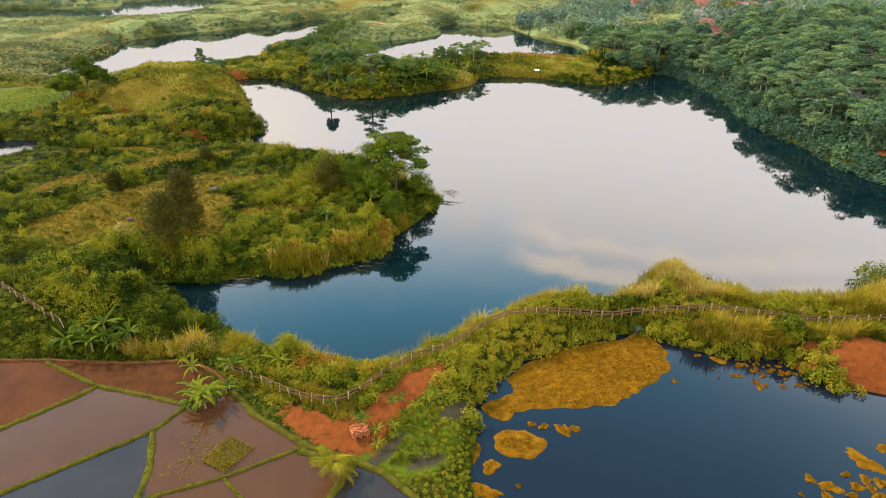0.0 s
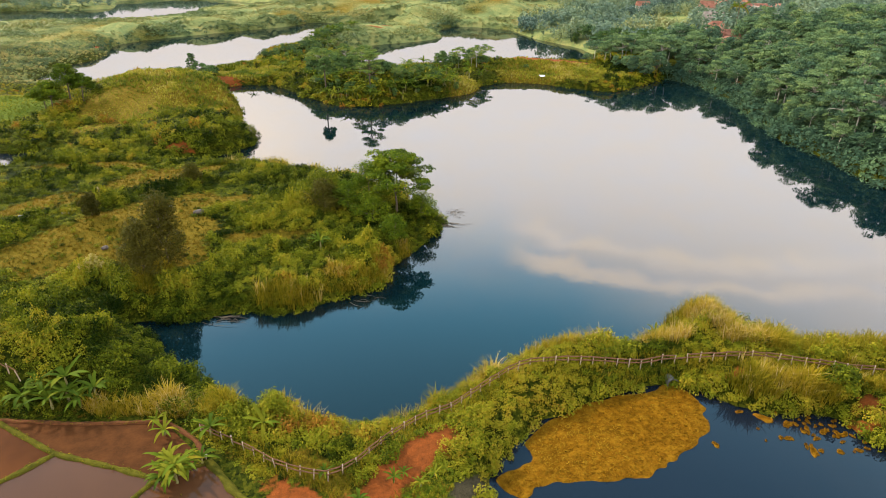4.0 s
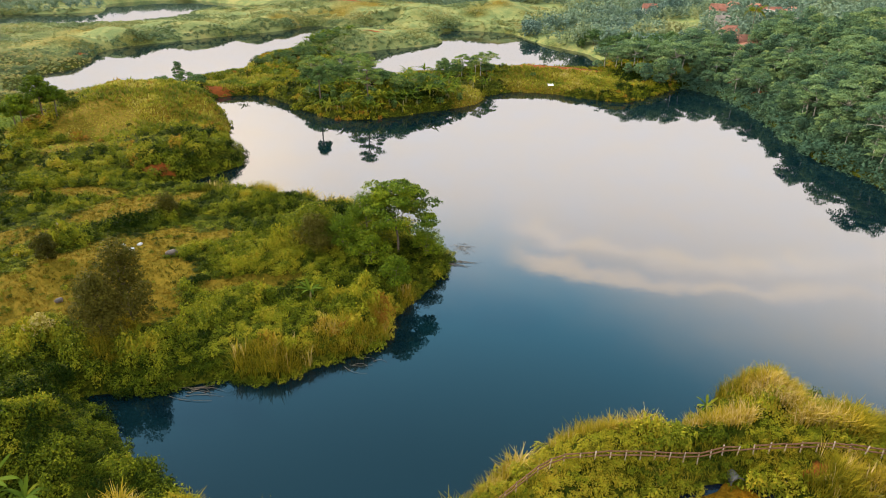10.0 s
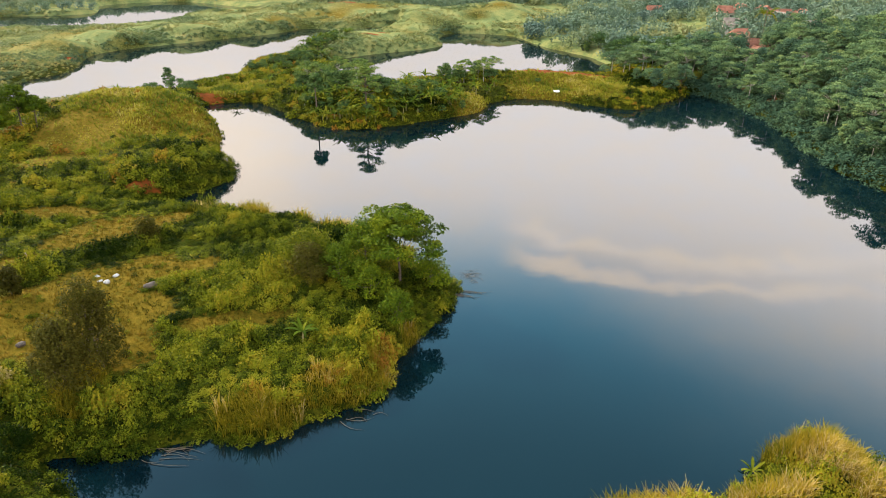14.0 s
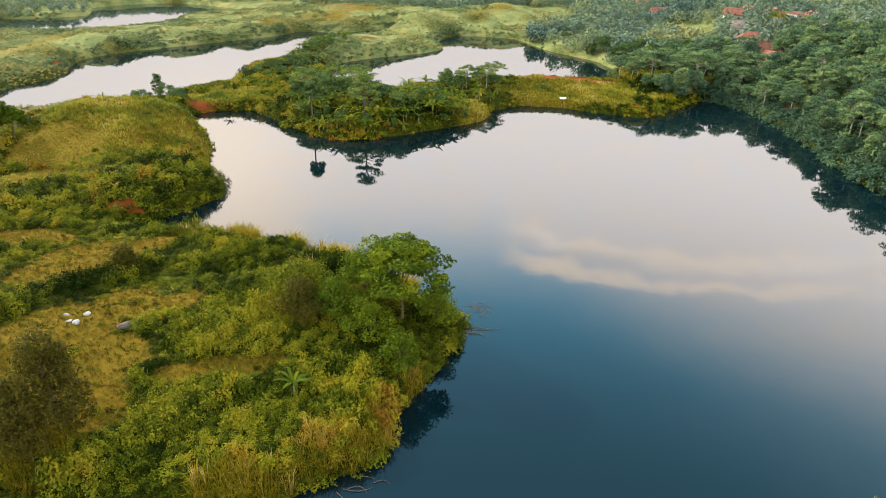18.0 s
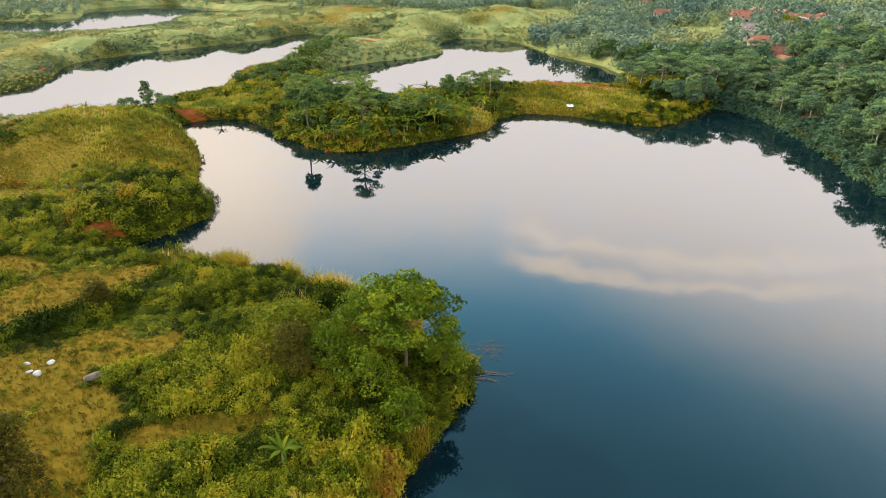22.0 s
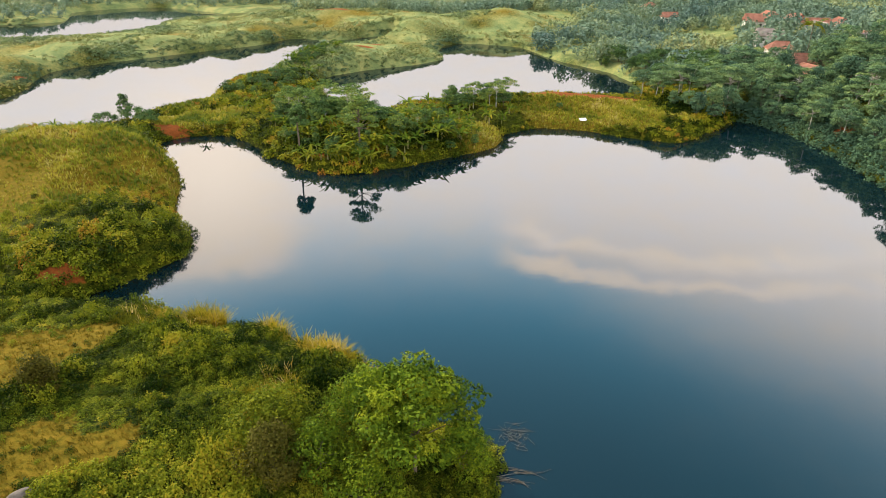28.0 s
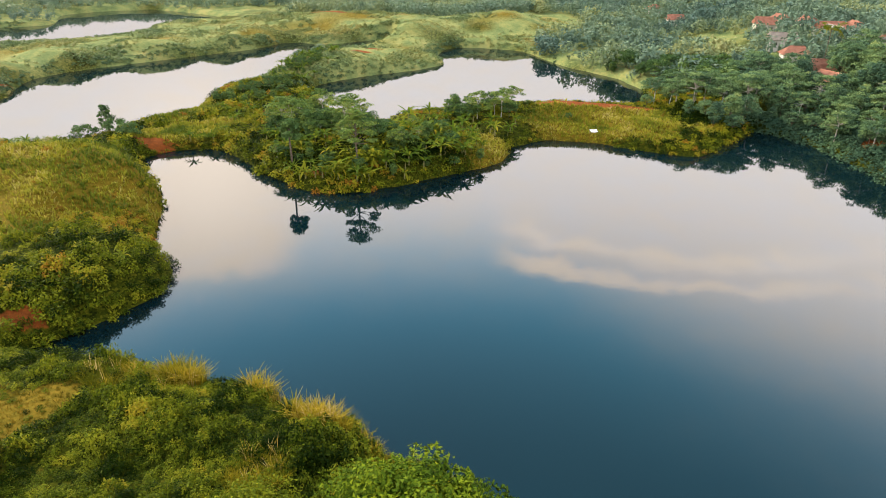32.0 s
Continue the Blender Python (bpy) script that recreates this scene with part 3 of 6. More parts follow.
def scatter(name, rng, protos, x, y, z, scale, tone, material, label, category, squash=None):
    """Many copies of a few plants joined into one mesh of stuff."""
    kind = rng.integers(0, len(protos), len(x))
    turn = rng.uniform(0, 2 * math.pi, len(x))
    squash = np.ones(len(x)) if squash is None else squash
    V, F, T, o = [], [], [], 0
    for k, (pv, pf) in enumerate(protos):
        s = np.nonzero(kind == k)[0]
        if not len(s):
            continue
        c, q = np.cos(turn[s])[:, None], np.sin(turn[s])[:, None]
        sc = scale[s][:, None]
        vx = (pv[:, 0] * c - pv[:, 1] * q) * sc + x[s][:, None]
        vy = (pv[:, 0] * q + pv[:, 1] * c) * sc + y[s][:, None]
        vz = pv[:, 2] * sc * squash[s][:, None] + z[s][:, None]
        V.append(np.stack([vx, vy, vz], 2).reshape(-1, 3))
        F.append((pf[None] + (np.arange(len(s)) * len(pv))[:, None, None] + o).reshape(-1, pf.shape[1]))
        T.append(np.repeat(tone[s], len(pv)))
        o += len(s) * len(pv)
    ob = mesh_object(name, np.concatenate(V), np.concatenate(F), material, None, (("tone", np.concatenate(T)),))
    return tagged(ob, label, category, kind="stuff")


def field(rng, x0, x1, y0, y1, step):
    X, Y = np.meshgrid(np.arange(x0, x1, step), np.arange(y0, y1, step))
    x = X.ravel() + rng.uniform(-0.5, 0.5, X.size) * step
    y = Y.ravel() + rng.uniform(-0.5, 0.5, X.size) * step
    k = np.abs(x + 2) < 0.65 * y + 20
    return x[k], y[k]


REEDS = [(-15, 62.6, 5, 1.6, 0), (-6, 62, 5, 1.6, 12), (2, 67, 4, 1.3, 40), (14, 73, 6.5, 2.4, 5), (25, 74, 3.5, 1.6, 0), (33, 79, 6.5, 4, 0), (45, 73.5, 10, 2.8, 0), (58, 73, 9, 4, 8),
         (40, 66, 4, 3, 0), (47, 66.5, 5, 2.6, 0), (34.5, 66.5, 3.5, 2.5, 0), (54, 65, 6, 3, 0), (-22, 84.6, 4.5, 2.2, 8), (-14.5, 88.8, 4.5, 2.0, 25), (-10.4, 92.5, 1.6, 3, 0), (-11.5, 122.5, 4.5, 1.6, -50), (-18, 128.2, 4.0, 1.2, -20), (-36, 135, 3, 2.5, 0),
         (-25.5, 134, 3, 1.6, 0), (-43, 136, 3.5, 3, 0), (-40, 86, 2, 3, 0), (-7, 99, 1.2, 2.5, 0), (-30, 62.4, 9, 1.4, 0), (-23, 119, 3, 3, 0)]


RUST = [(-14.5, 58.6, 4, 1.1, 0), (-19.3, 57.2, 1.5, 1, 0), (-10, 57.4, 3, 0.9, 0), (-22.4, 86.4, 1.3, 1.3, 0), (-62, 180, 5, 4, 0), (-33, 205, 2, 1.5, 0), (-30, 96, 5, 1.5, 0), (-43, 72.4, 3.4, 1.8, 30), (-24, 114, 2, 2, 0), (-9.6, 94, 2, 4, 0), (-15, 90, 4, 1.4, 20), (-6.8, 99.5, 1.4, 3, 0), (-34.5, 132.5, 3, 2, 0), (-13.6, 61.4, 2.6, 1.2, 0)]


def cover(x, y):
    """What grows where: shore distance, turf, crest grass, bare soil, reeds, paddy distance."""
    d = shore(x, y)
    n = -0.06 + 0.50 * value_noise(x, y, 7, 11) + 0.30 * value_noise(x, y, 2.5, 12)
    return (d, ovals(x, y, TURF) + n, ovals(x, y, CREST) + n, np.maximum(ovals(x, y, SOIL), ovals(x, y, MUD)) + 0.6 * n, ovals(x, y, REEDS) + n,
            distance_in(PADDY_EDGE, x, y))


rng = np.random.default_rng(7)
SHRUBS = [merged([puff(rng, 80, (0, 0, 0.1), 0.85, 0.95, 0.24, True), puff(rng, 38, (0.5, 0.2, 0.35), 0.48, 0.6, 0.22, True), puff(rng, 38, (-0.4, 0.35, 0.4), 0.48, 0.7, 0.22, True)]) for _ in range(6)]
SHRUBS_MID = [merged([puff(rng, 42, (0, 0, 0.1), 1.1, 1.1, 0.42, True), puff(rng, 19, (0.6, 0.3, 0.3), 0.7, 0.8, 0.38, True), puff(rng, 15, (-0.5, -0.4, 0.4), 0.6, 0.7, 0.36, True)]) for _ in range(5)]
SHRUBS_FAR = [puff(rng, 30, (0, 0, 0.1), 1.1, 1.0, 0.6, True, 0.8) for _ in range(4)]
REED_TUFTS = [blades(rng, 13, 0.38, 1.6, 0.062, 0.6) for _ in range(4)]
TURF_TUFTS = [blades(rng, 7, 0.25, 0.32, 0.07, 0.8) for _ in range(4)]
CREST_TUFTS = [blades(rng, 8, 0.55, 0.8, 0.2, 0.8) for _ in range(4)]
PLUMES = [blades(rng, 7, 0.4, 2.3, 0.05, 0.35) for _ in range(3)]


def path_gap(x, y, line):
    """Distance to an open line of points."""
    p = np.array(line, float)
    best = np.full(x.shape, 1e9)
    for a, b in zip(p[:-1], p[1:]):
        e = b - a
        t = np.clip(((x - a[0]) * e[0] + (y - a[1]) * e[1]) / (e @ e), 0, 1)
        best = np.minimum(best, np.hypot(x - a[0] - t * e[0], y - a[1] - t * e[1]))
    return best


FENCE = [(-25, 59.2), (-19.6, 56.4), (-16.7, 54.4), (-14.1, 53.3), (-12.9, 52.8), (-10.6, 52.2), (-8.4, 53.5), (-5.7, 56.2), (-2.8, 58.9), (0.2, 60.7), (3.6, 64.0), (7.0, 67.0), (8.8, 67.7), (15.5, 68.2), (21.9, 68.9), (24.3, 69.8), (29.2, 69.7), (34.7, 69.4), (40.5, 68.4), (44, 67.5), (52, 66.8), (64, 66)]
FENCE_WEST = [(-62, 71.5), (-57, 70), (-52.5, 67.4), (-46, 64.6)]


def trodden(x, y):
    """Plants are kept low beside the fence and on its sunny side."""
    gap = np.minimum(path_gap(x, y + 0.6, FENCE), path_gap(x, y + 0.4, FENCE_WEST))
    return np.clip((gap - 0.3) / 1.5, 0.38, 1)


# belts of darker, taller bushes between the clearings
THICKET = [(-64.5, 103, 5.5, 2.8, 42), (-58.5, 109.3, 7, 3.0, 42), (-52, 116.5, 6.5, 2.8, 35), (-47.2, 119.3, 3.5, 2.6, 0), (-45, 86, 5, 3.6, 0)]


def plant_near():
    x, y = field(rng, -112, 70, 36, 146, 0.87)
    d, turf, crest, bare, reed, pad = cover(x, y)
    free = (d > -0.45) & (turf < 0.5) & (crest < 0.5) & (bare < 0.45) & (pad < -0.5)
    low = (turf > 0.36) | (pad > -1.6)
    k = free & ((reed < 0.5) | (rng.random(len(x)) < np.where((y < 90) & (x > -4), 0.08, 0.34))) & ~((x > -6) & (y < 50))
    z = height(x[k], y[k], d[k])
    big = np.clip(0.80 + 0.9 * value_noise(x[k], y[k], 6, 21) + 1.3 * value_noise(x[k], y[k], 2.4, 22), 0.45, 1.7) * np.where(low[k], 0.7, 1) * np.clip(1.25 - 1.3 * ovals(x[k], y[k], TURF), 0.45, 1) * np.where((x[k] < -82) & (y[k] > 104) & (y[k] < 136), 0.5, 1)
    big = np.where(rng.random(k.sum()) < 0.06, big * 1.5, big) * trodden(x[k], y[k])
    # tall shrubs get lighter leaves, low ones darker: lit tops and hollows painted in
    tone = 0.455 - 0.08 * np.clip((y[k] - 92) / 12, 0, 1) - 0.06 * ((x[k] < -26) & (y[k] < 106)) - 0.03 * ((x[k] < -26) & (y[k] < 84)) - 0.05 * (y[k] > 90) - 0.05 * (y[k] > 112) - 0.10 * ((x[k] < -20) & (y[k] < 84)) + 0.20 * np.clip((84 - y[k]) / 10, 0, 1) * (x[k] > -26) + 0.07 * ((x[k] > 0) & (y[k] < 78)) + 0.20 * value_noise(x[k], y[k], 13, 26) + 0.45 * value_noise(x[k], y[k], 6, 23) + 0.30 * value_noise(x[k], y[k], 3.2, 27) + 0.34 * value_noise(x[k], y[k], 1.6, 24) + 0.10 * (big - 1) + 0.15 * rng.normal(size=k.sum())
    tone = np.minimum(tone, 0.72) + 0.5 * np.clip(ovals(x[k], y[k], RUST) - 0.2, 0, 1)
    dark = np.clip(1.6 * ovals(x[k], y[k], THICKET), 0, 1)
    tone, big = tone - 0.06 * dark, big * (1 + 0.15 * dark)
    wide = np.clip(big, 0.7, 1.1)
    scatter("shrub_scrub", rng, SHRUBS, x[k], y[k], z - 0.1, wide, tone, M_SHRUB, "dense knee to head high green scrub covering the banks", "shrubs", rng.uniform(0.85, 1.6, k.sum()) * big / wide)

    x, y = field(rng, -70, 72, 50, 140, 0.44)
    d, turf, crest, bare, reed, pad = cover(x, y)
    k = (d > -0.3) & (reed > 0.42) & (bare < 0.5) & (pad < -0.6)
    z = height(x[k], y[k], d[k])
    tall = np.clip(1.0 + 1.0 * value_noise(x[k], y[k], 3.0, 31) + 0.5 * value_noise(x[k], y[k], 1.2, 33), 0.5, 1.7) * trodden(x[k], y[k]) * np.where((y[k] > 118) & (d[k] < 3.0), 1.3, np.where(y[k] > 112, 0.7, 1.0))
    tone = 0.36 + 0.20 * ((y[k] < 90) & (y[k] < 78)) - 0.06 * ((y[k] > 78) & (y[k] < 100)) + 0.20 * ((y[k] > 118) & (d[k] < 3.0)) - 0.12 * ((y[k] > 112) & (d[k] >= 3.0)) - 0.26 * ((x[k] > 30) & (y[k] < 69)) + 0.55 * value_noise(x[k], y[k], 4, 32) + 0.13 * rng.normal(size=k.sum()) + 0.3 * np.clip(ovals(x[k], y[k], RUST) - 0.2, 0, 1)
    tone = np.minimum(tone, 0.76)
    scatter("reed_bed", rng, REED_TUFTS, x[k], y[k], z - 0.05, tall, tone, M_REED, "tall yellow-green reeds and wild cane along the shore", "reeds")
    p = np.nonzero(k)[0][rng.random(k.sum()) < 0.035]
    scatter("reed_plumes", rng, PLUMES, x[p], y[p], height(x[p], y[p], d[p]), np.full(len(p), 1.0), np.full(len(p), 0.88), M_REED, "pale feathery flower plumes standing over the reeds", "reeds")

    x, y = field(rng, -100, 8, 38, 140, 0.5)
    d, turf, crest, bare, reed, pad = cover(x, y)
    k = (d > 0.2) & ((turf > 0.42) | ((pad < -0.3) & (pad > -2.0))) & (bare < 0.5) & (pad < 0) & (rng.random(len(x)) < 0.8)
    tone = 0.26 + 0.6 * value_noise(x[k], y[k], 3, 41)
    scatter("turf_grass", rng, TURF_TUFTS, x[k], y[k], height(x[k], y[k], d[k]) - 0.02, rng.uniform(0.6, 1.4, k.sum()), tone + 0.2, M_TURF, "short dry ochre grass of the open clearings", "grass")
    x, y = field(rng, -26, 66, 49, 74, 0.44)
    d, bare = shore(x, y), ovals(x, y, SOIL)
    k = (path_gap(x, y + 0.5, FENCE) < 1.9) & (d > 0.1) & (bare < 0.4) & (distance_in(PADDY_EDGE, x, y) < -0.8)
    scatter("fence_grass", rng, REED_TUFTS, x[k], y[k], height(x[k], y[k], d[k]) - 0.05, rng.uniform(0.3, 0.6, k.sum()), 0.32 + 0.6 * value_noise(x[k], y[k], 2.5, 43) + 0.2 * rng.random(k.sum()), M_REED,
            "rank yellow-green grass along the fence", "grass")
    x, y = field(rng, -100, 8, 38, 140, 0.5)
    d, turf, crest, bare, reed, pad = cover(x, y)
    k = (d > 0.2) & (turf > 0.42) & (bare < 0.5) & (pad < 0) & (rng.random(len(x)) < 0.8)
    q = (x > -8) & (x < 3.6) & (y > 40) & (y < 56) & (d > 0) & (bare < 0.42) & (pad < -0.3)
    scatter("verge_herbs", rng, SHRUBS, x[q], y[q], height(x[q], y[q], d[q]) - 0.04, rng.uniform(0.12, 0.34, q.sum()), 0.56 + 0.35 * value_noise(x[q], y[q], 3, 44) + 0.12 * rng.normal(size=q.sum()), M_SHRUB,
            "low yellow-green herbs on the verge beside the pond", "shrubs")
    # low herbs dotted over the clearings
    q = k & (rng.random(len(x)) < 0.05 + 0.5 * np.clip(value_noise(x, y, 4, 45), 0, 1))
    scatter("clearing_herbs", rng, SHRUBS, x[q], y[q], height(x[q], y[q], d[q]) - 0.05, rng.uniform(0.22, 0.6, q.sum()), 0.24 + 0.16 * rng.normal(size=q.sum()), M_SHRUB, "scattered low herbs in the clearings", "shrubs")


GROVES = [(-24, 213, 20, 8, 10), (-38, 232, 8, 10, 0), (8, 254, 10, 4, -5), (-58, 325, 7, 30, 8), (66, 250, 10, 9, 0)]


def plant_mid():
    x, y = field(rng, -175, 100, 146, 300, 1.6)
    d, turf, crest, bare, reed, pad = cover(x, y)
    k = (d > -0.5) & (turf < 0.5) & (bare < 0.74) & ((crest < 0.5) | (rng.random(len(x)) < 0.30 * (value_noise(x, y, 7, 58) > 0.02) * (x < 0) + 0.06)) & (x < 80)
    z = height(x[k], y[k], d[k])
    big = np.clip(1.0 + 0.8 * value_noise(x[k], y[k], 8, 51) + 0.5 * value_noise(x[k], y[k], 3, 52), 0.5, 1.7) * np.where(crest[k] > 0.5, 0.6, 1)
    grove = np.clip(1.6 * (ovals(x[k], y[k], GROVES) - 0.3), 0, 1)
    big = big * (1 + 0.9 * grove * rng.uniform(0.2, 1.3, k.sum())) * np.where((x[k] < -92) & (y[k] > 188), 0.6, 1) * np.where((x[k] > -22) & (x[k] < 56) & (y[k] > 232), 0.55, 1) * np.where(bare[k] > 0.45, 0.6, 1)
    tone = 0.5 * np.clip(ovals(x[k], y[k], RUST) - 0.2, 0, 1) + 0.47 - 0.08 * ((x[k] > -60) & (y[k] > 195) & (crest[k] < 0.45) & (d[k] > 1.5)) - 0.24 * (x[k] > 78) - 0.20 * grove + 0.03 * np.clip(1.5 - d[k] / 2, 0, 1) - 0.08 * ((x[k] > -48) & (x[k] < 12) & (y[k] > 198) & (y[k] < 250)) + 0.50 * value_noise(x[k], y[k], 9, 53) + 0.62 * value_noise(x[k], y[k], 2.5, 54) + 0.22 * rng.normal(size=k.sum())
    near, west = (x[k] < -40) & (y[k] < 186), (x[k] < -95) & (y[k] > 215)
    tone = tone - 0.15 * (near & (y[k] < 172)) - 0.10 * ((x[k] < -38) & (y[k] > 222)) + 0.25 * west
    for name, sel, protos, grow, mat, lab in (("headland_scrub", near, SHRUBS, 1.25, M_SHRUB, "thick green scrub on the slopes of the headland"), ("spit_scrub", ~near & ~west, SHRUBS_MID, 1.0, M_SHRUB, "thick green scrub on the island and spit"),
                                              ("west_bank_scrub", west, SHRUBS_MID, 1.0, M_HAZEDSCRUB, "pale green scrub on the hills of the western bank")):
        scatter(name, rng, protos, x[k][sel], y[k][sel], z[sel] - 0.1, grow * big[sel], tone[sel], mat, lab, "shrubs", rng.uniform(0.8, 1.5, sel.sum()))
    x, y = field(rng, 66, 118, 80, 256, 1.4)
    d = shore(x, y)
    k = (d > -1.2) & ((x > 79) | (y < 100)) & (d < 16) & (ovals(x, y, SOIL) < 0.45)
    scatter("east_bank_scrub", rng, SHRUBS_MID, x[k], y[k], height(x[k], y[k], d[k]) - 0.1, rng.uniform(0.8, 1.9, k.sum()), -0.04 + 0.5 * value_noise(x[k], y[k], 7, 57) + 0.1 * rng.normal(size=k.sum()), M_WOODSHAZED,
            "dark green undergrowth hanging over the eastern shore", "shrubs")
    x, y = field(rng, -125, 70, 146, 275, 0.90)
    d, turf, crest, bare, reed, pad = cover(x, y)
    k = (d > 0.0) & ((crest > 0.45) | (turf > 0.5)) & (bare < 0.5)
    tone = 0.32 + 0.13 * (x[k] > -2) + 0.10 * ((x[k] < -50) & (y[k] < 215)) + 0.9 * value_noise(x[k], y[k], 6, 55) + 0.5 * value_noise(x[k], y[k], 2.2, 56) + 0.06 * rng.normal(size=k.sum())
    scatter("crest_grass", rng, CREST_TUFTS, x[k], y[k], height(x[k], y[k], d[k]) - 0.05, np.where(turf[k] > 0.5, 0.5, 1.0) * rng.uniform(0.7, 1.3, k.sum()), np.minimum(tone, 0.66), M_CREST,
            "yellow-green rough grass on the hill crests", "grass")


def plant_far():
    x, y = field(rng, -330, 70, 288, 470, 2.0)
    d, turf, crest, bare, reed, pad = cover(x, y)
    wood = (x > 44 + 0.02 * (y - 300)) & (crest < 0.4)
    bushy = value_noise(x, y, 16, 64) + 0.6 * value_noise(x, y, 6, 65)
    k = (d > 0.2) & (bare < 0.45) & ((crest < 0.45) | (rng.random(len(x)) < 0.25)) & ~wood & ((bushy > -0.34) | (d < 6))
    z = height(x[k], y[k], d[k])
    tone = 0.66 + 0.55 * value_noise(x[k], y[k], 22, 61) + 0.35 * value_noise(x[k], y[k], 5, 62) - 0.25 * np.clip(bushy[k] * 2, 0, 1)
    tone -= 0.38 * np.clip(1.3 - d[k] / 6, 0, 1)
    size = np.clip(0.75 + 1.5 * bushy[k], 0.5, 1.7)
    size = np.where(d[k] < 6, np.maximum(size, 0.9), size)
    scatter("far_scrub", rng, SHRUBS_FAR, x[k], y[k], z - 0.2, size, tone, M_HAZEDSCRUB, "distant yellow-green scrub and low bushes round the far lakes", "shrubs",
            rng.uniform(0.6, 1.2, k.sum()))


plant_near()
plant_mid()
plant_far()


# ================= trees, palms and banana plants =================
def tube(points, radii, sides=6):
    """A tapered bent pole through the points."""
    P = [Vector(p) for p in points]
    V, F = [], []
    for i, p in enumerate(P):
        t = (P[min(i + 1, len(P) - 1)] - P[max(i - 1, 0)]).normalized()
        a = t.cross(Vector((0.31, 0.95, 0.05))).normalized()
        b = t.cross(a)
        for k in range(sides):
            w = 2 * math.pi * k / sides
            V.append(tuple(p + (a * math.cos(w) + b * math.sin(w)) * radii[i]))
    for i in range(len(P) - 1):
        for k in range(sides):
            q = (k + 1) % sides
            F.append((i * sides + k, i * sides + q, (i + 1) * sides + q, (i + 1) * sides + k))
    return np.array(V), np.array(F)


def make_tree(name, m, rng, tall, spread, pads, per_pad, leaf, flat, tone, label, material=None, clear=0.45, group=""):
    """A tree with a forked trunk and a crown of separate leafy pads (flat: 0.25 layered, 0.8 rounded)."""
    t = thing(name, m, label, "tree", group)
    limbs, crown = [], []
    top = Vector((rng.uniform(-0.4, 0.4), rng.uniform(-0.4, 0.4), tall * 0.80))
    r0 = 0.016 * tall + 0.04
    mid = Vector((rng.uniform(-0.3, 0.3), rng.uniform(-0.3, 0.3), tall * clear))
    limbs.append(tube([(0, 0, -0.5), tuple(mid * 0.5), tuple(mid), tuple(top)], [r0 * 1.25, r0, r0 * 0.8, r0 * 0.3], 7))
    for i in range(pads):
        f = i / max(pads - 1, 1)
        a = i * 2.4 + rng.uniform(-0.4, 0.4)
        lev = clear + (1 - clear) * (0.12 + 0.86 * f)
        wide = spread * (1.0 - 0.75 * max(f - 0.45, 0) / 0.55) * rng.uniform(0.45, 1.0)
        if flat > 0.5:
            wide *= 0.8
        end = Vector((math.cos(a) * wide, math.sin(a) * wide, tall * lev - 0.3))
        start = mid.lerp(top, max(0.0, min(0.9, f - 0.2)))
        limbs.append(tube([tuple(start), tuple(start.lerp(end, 0.5) + Vector((0, 0, -0.25))), tuple(end)], [r0 * 0.45, r0 * 0.3, r0 * 0.1], 4))
        size = spread * rng.uniform(0.30, 0.48) * (1.15 if flat > 0.5 else 1.0)
        crown.append(puff(rng, per_pad, tuple(end + Vector((0, 0, 0.15))), size, size * flat, leaf, False, 0.5))
    mesh_object("trunk", *merged(limbs), M_BARK, t)
    V, F = merged(crown)
    mesh_object("crown", V, F, material or M_TREE, t, (("tone", np.full(len(V), tone) + 0.10 * np.sin(V[:, 0] * 1.7) * np.sin(V[:, 1] * 1.9)),))
    return t


def leaf_strip(length, width, droop, lift, folds=6, ragged=0.0, rng=None):
    """An arching leaf with a midrib fold."""
    V, F = [], []
    for i in range(folds + 1):
        f = i / folds
        x = length * (f - 0.12 * f * f)
        z = lift * f - droop * f * f
        w = width * 0.5 * (math.sin(math.pi * min(0.08 + 0.92 * f, 1.0)) ** 0.6)
        j = 1 - (ragged * rng.uniform(0, 1) if rng is not None else 0)
        V += [(x, -w * j, z + 0.10 * width), (x, 0, z), (x, w * j, z + 0.10 * width)]
    for i in range(folds):
        k = i * 3
        F += [(k, k + 1, k + 4, k + 3), (k + 1, k + 2, k + 5, k + 4)]
    return np.array(V), np.array(F)


def make_banana(m, rng, tall, leaves, tone, label, group="banana plants", name="banana_plant"):
    t = thing(name, m, label, "banana plant", group)
    mesh_object("stem", *tube([(0, 0, -0.2), (0.02, 0, tall * 0.5), (0.05, 0.02, tall)], [0.15, 0.12, 0.07], 7), M_STEM, t)
    for i in range(leaves):
        V, F = leaf_strip(rng.uniform(1.7, 2.6), rng.uniform(0.34, 0.50), rng.uniform(0.8, 2.2), rng.uniform(1.0, 2.2), 6, 0.3, rng)
        a = i * 2.4 + rng.uniform(-0.3, 0.3)
        c, q = math.cos(a), math.sin(a)
        W = np.stack([V[:, 0] * c - V[:, 1] * q + 0.05, V[:, 0] * q + V[:, 1] * c, V[:, 2] + tall - 0.1], 1)
        mesh_object("leaf", W, F, M_BANANA, t, (("tone", np.full(len(W), tone + (0.45 if i == leaves - 1 else 0) + 0.1 * rng.normal())),))
    return t


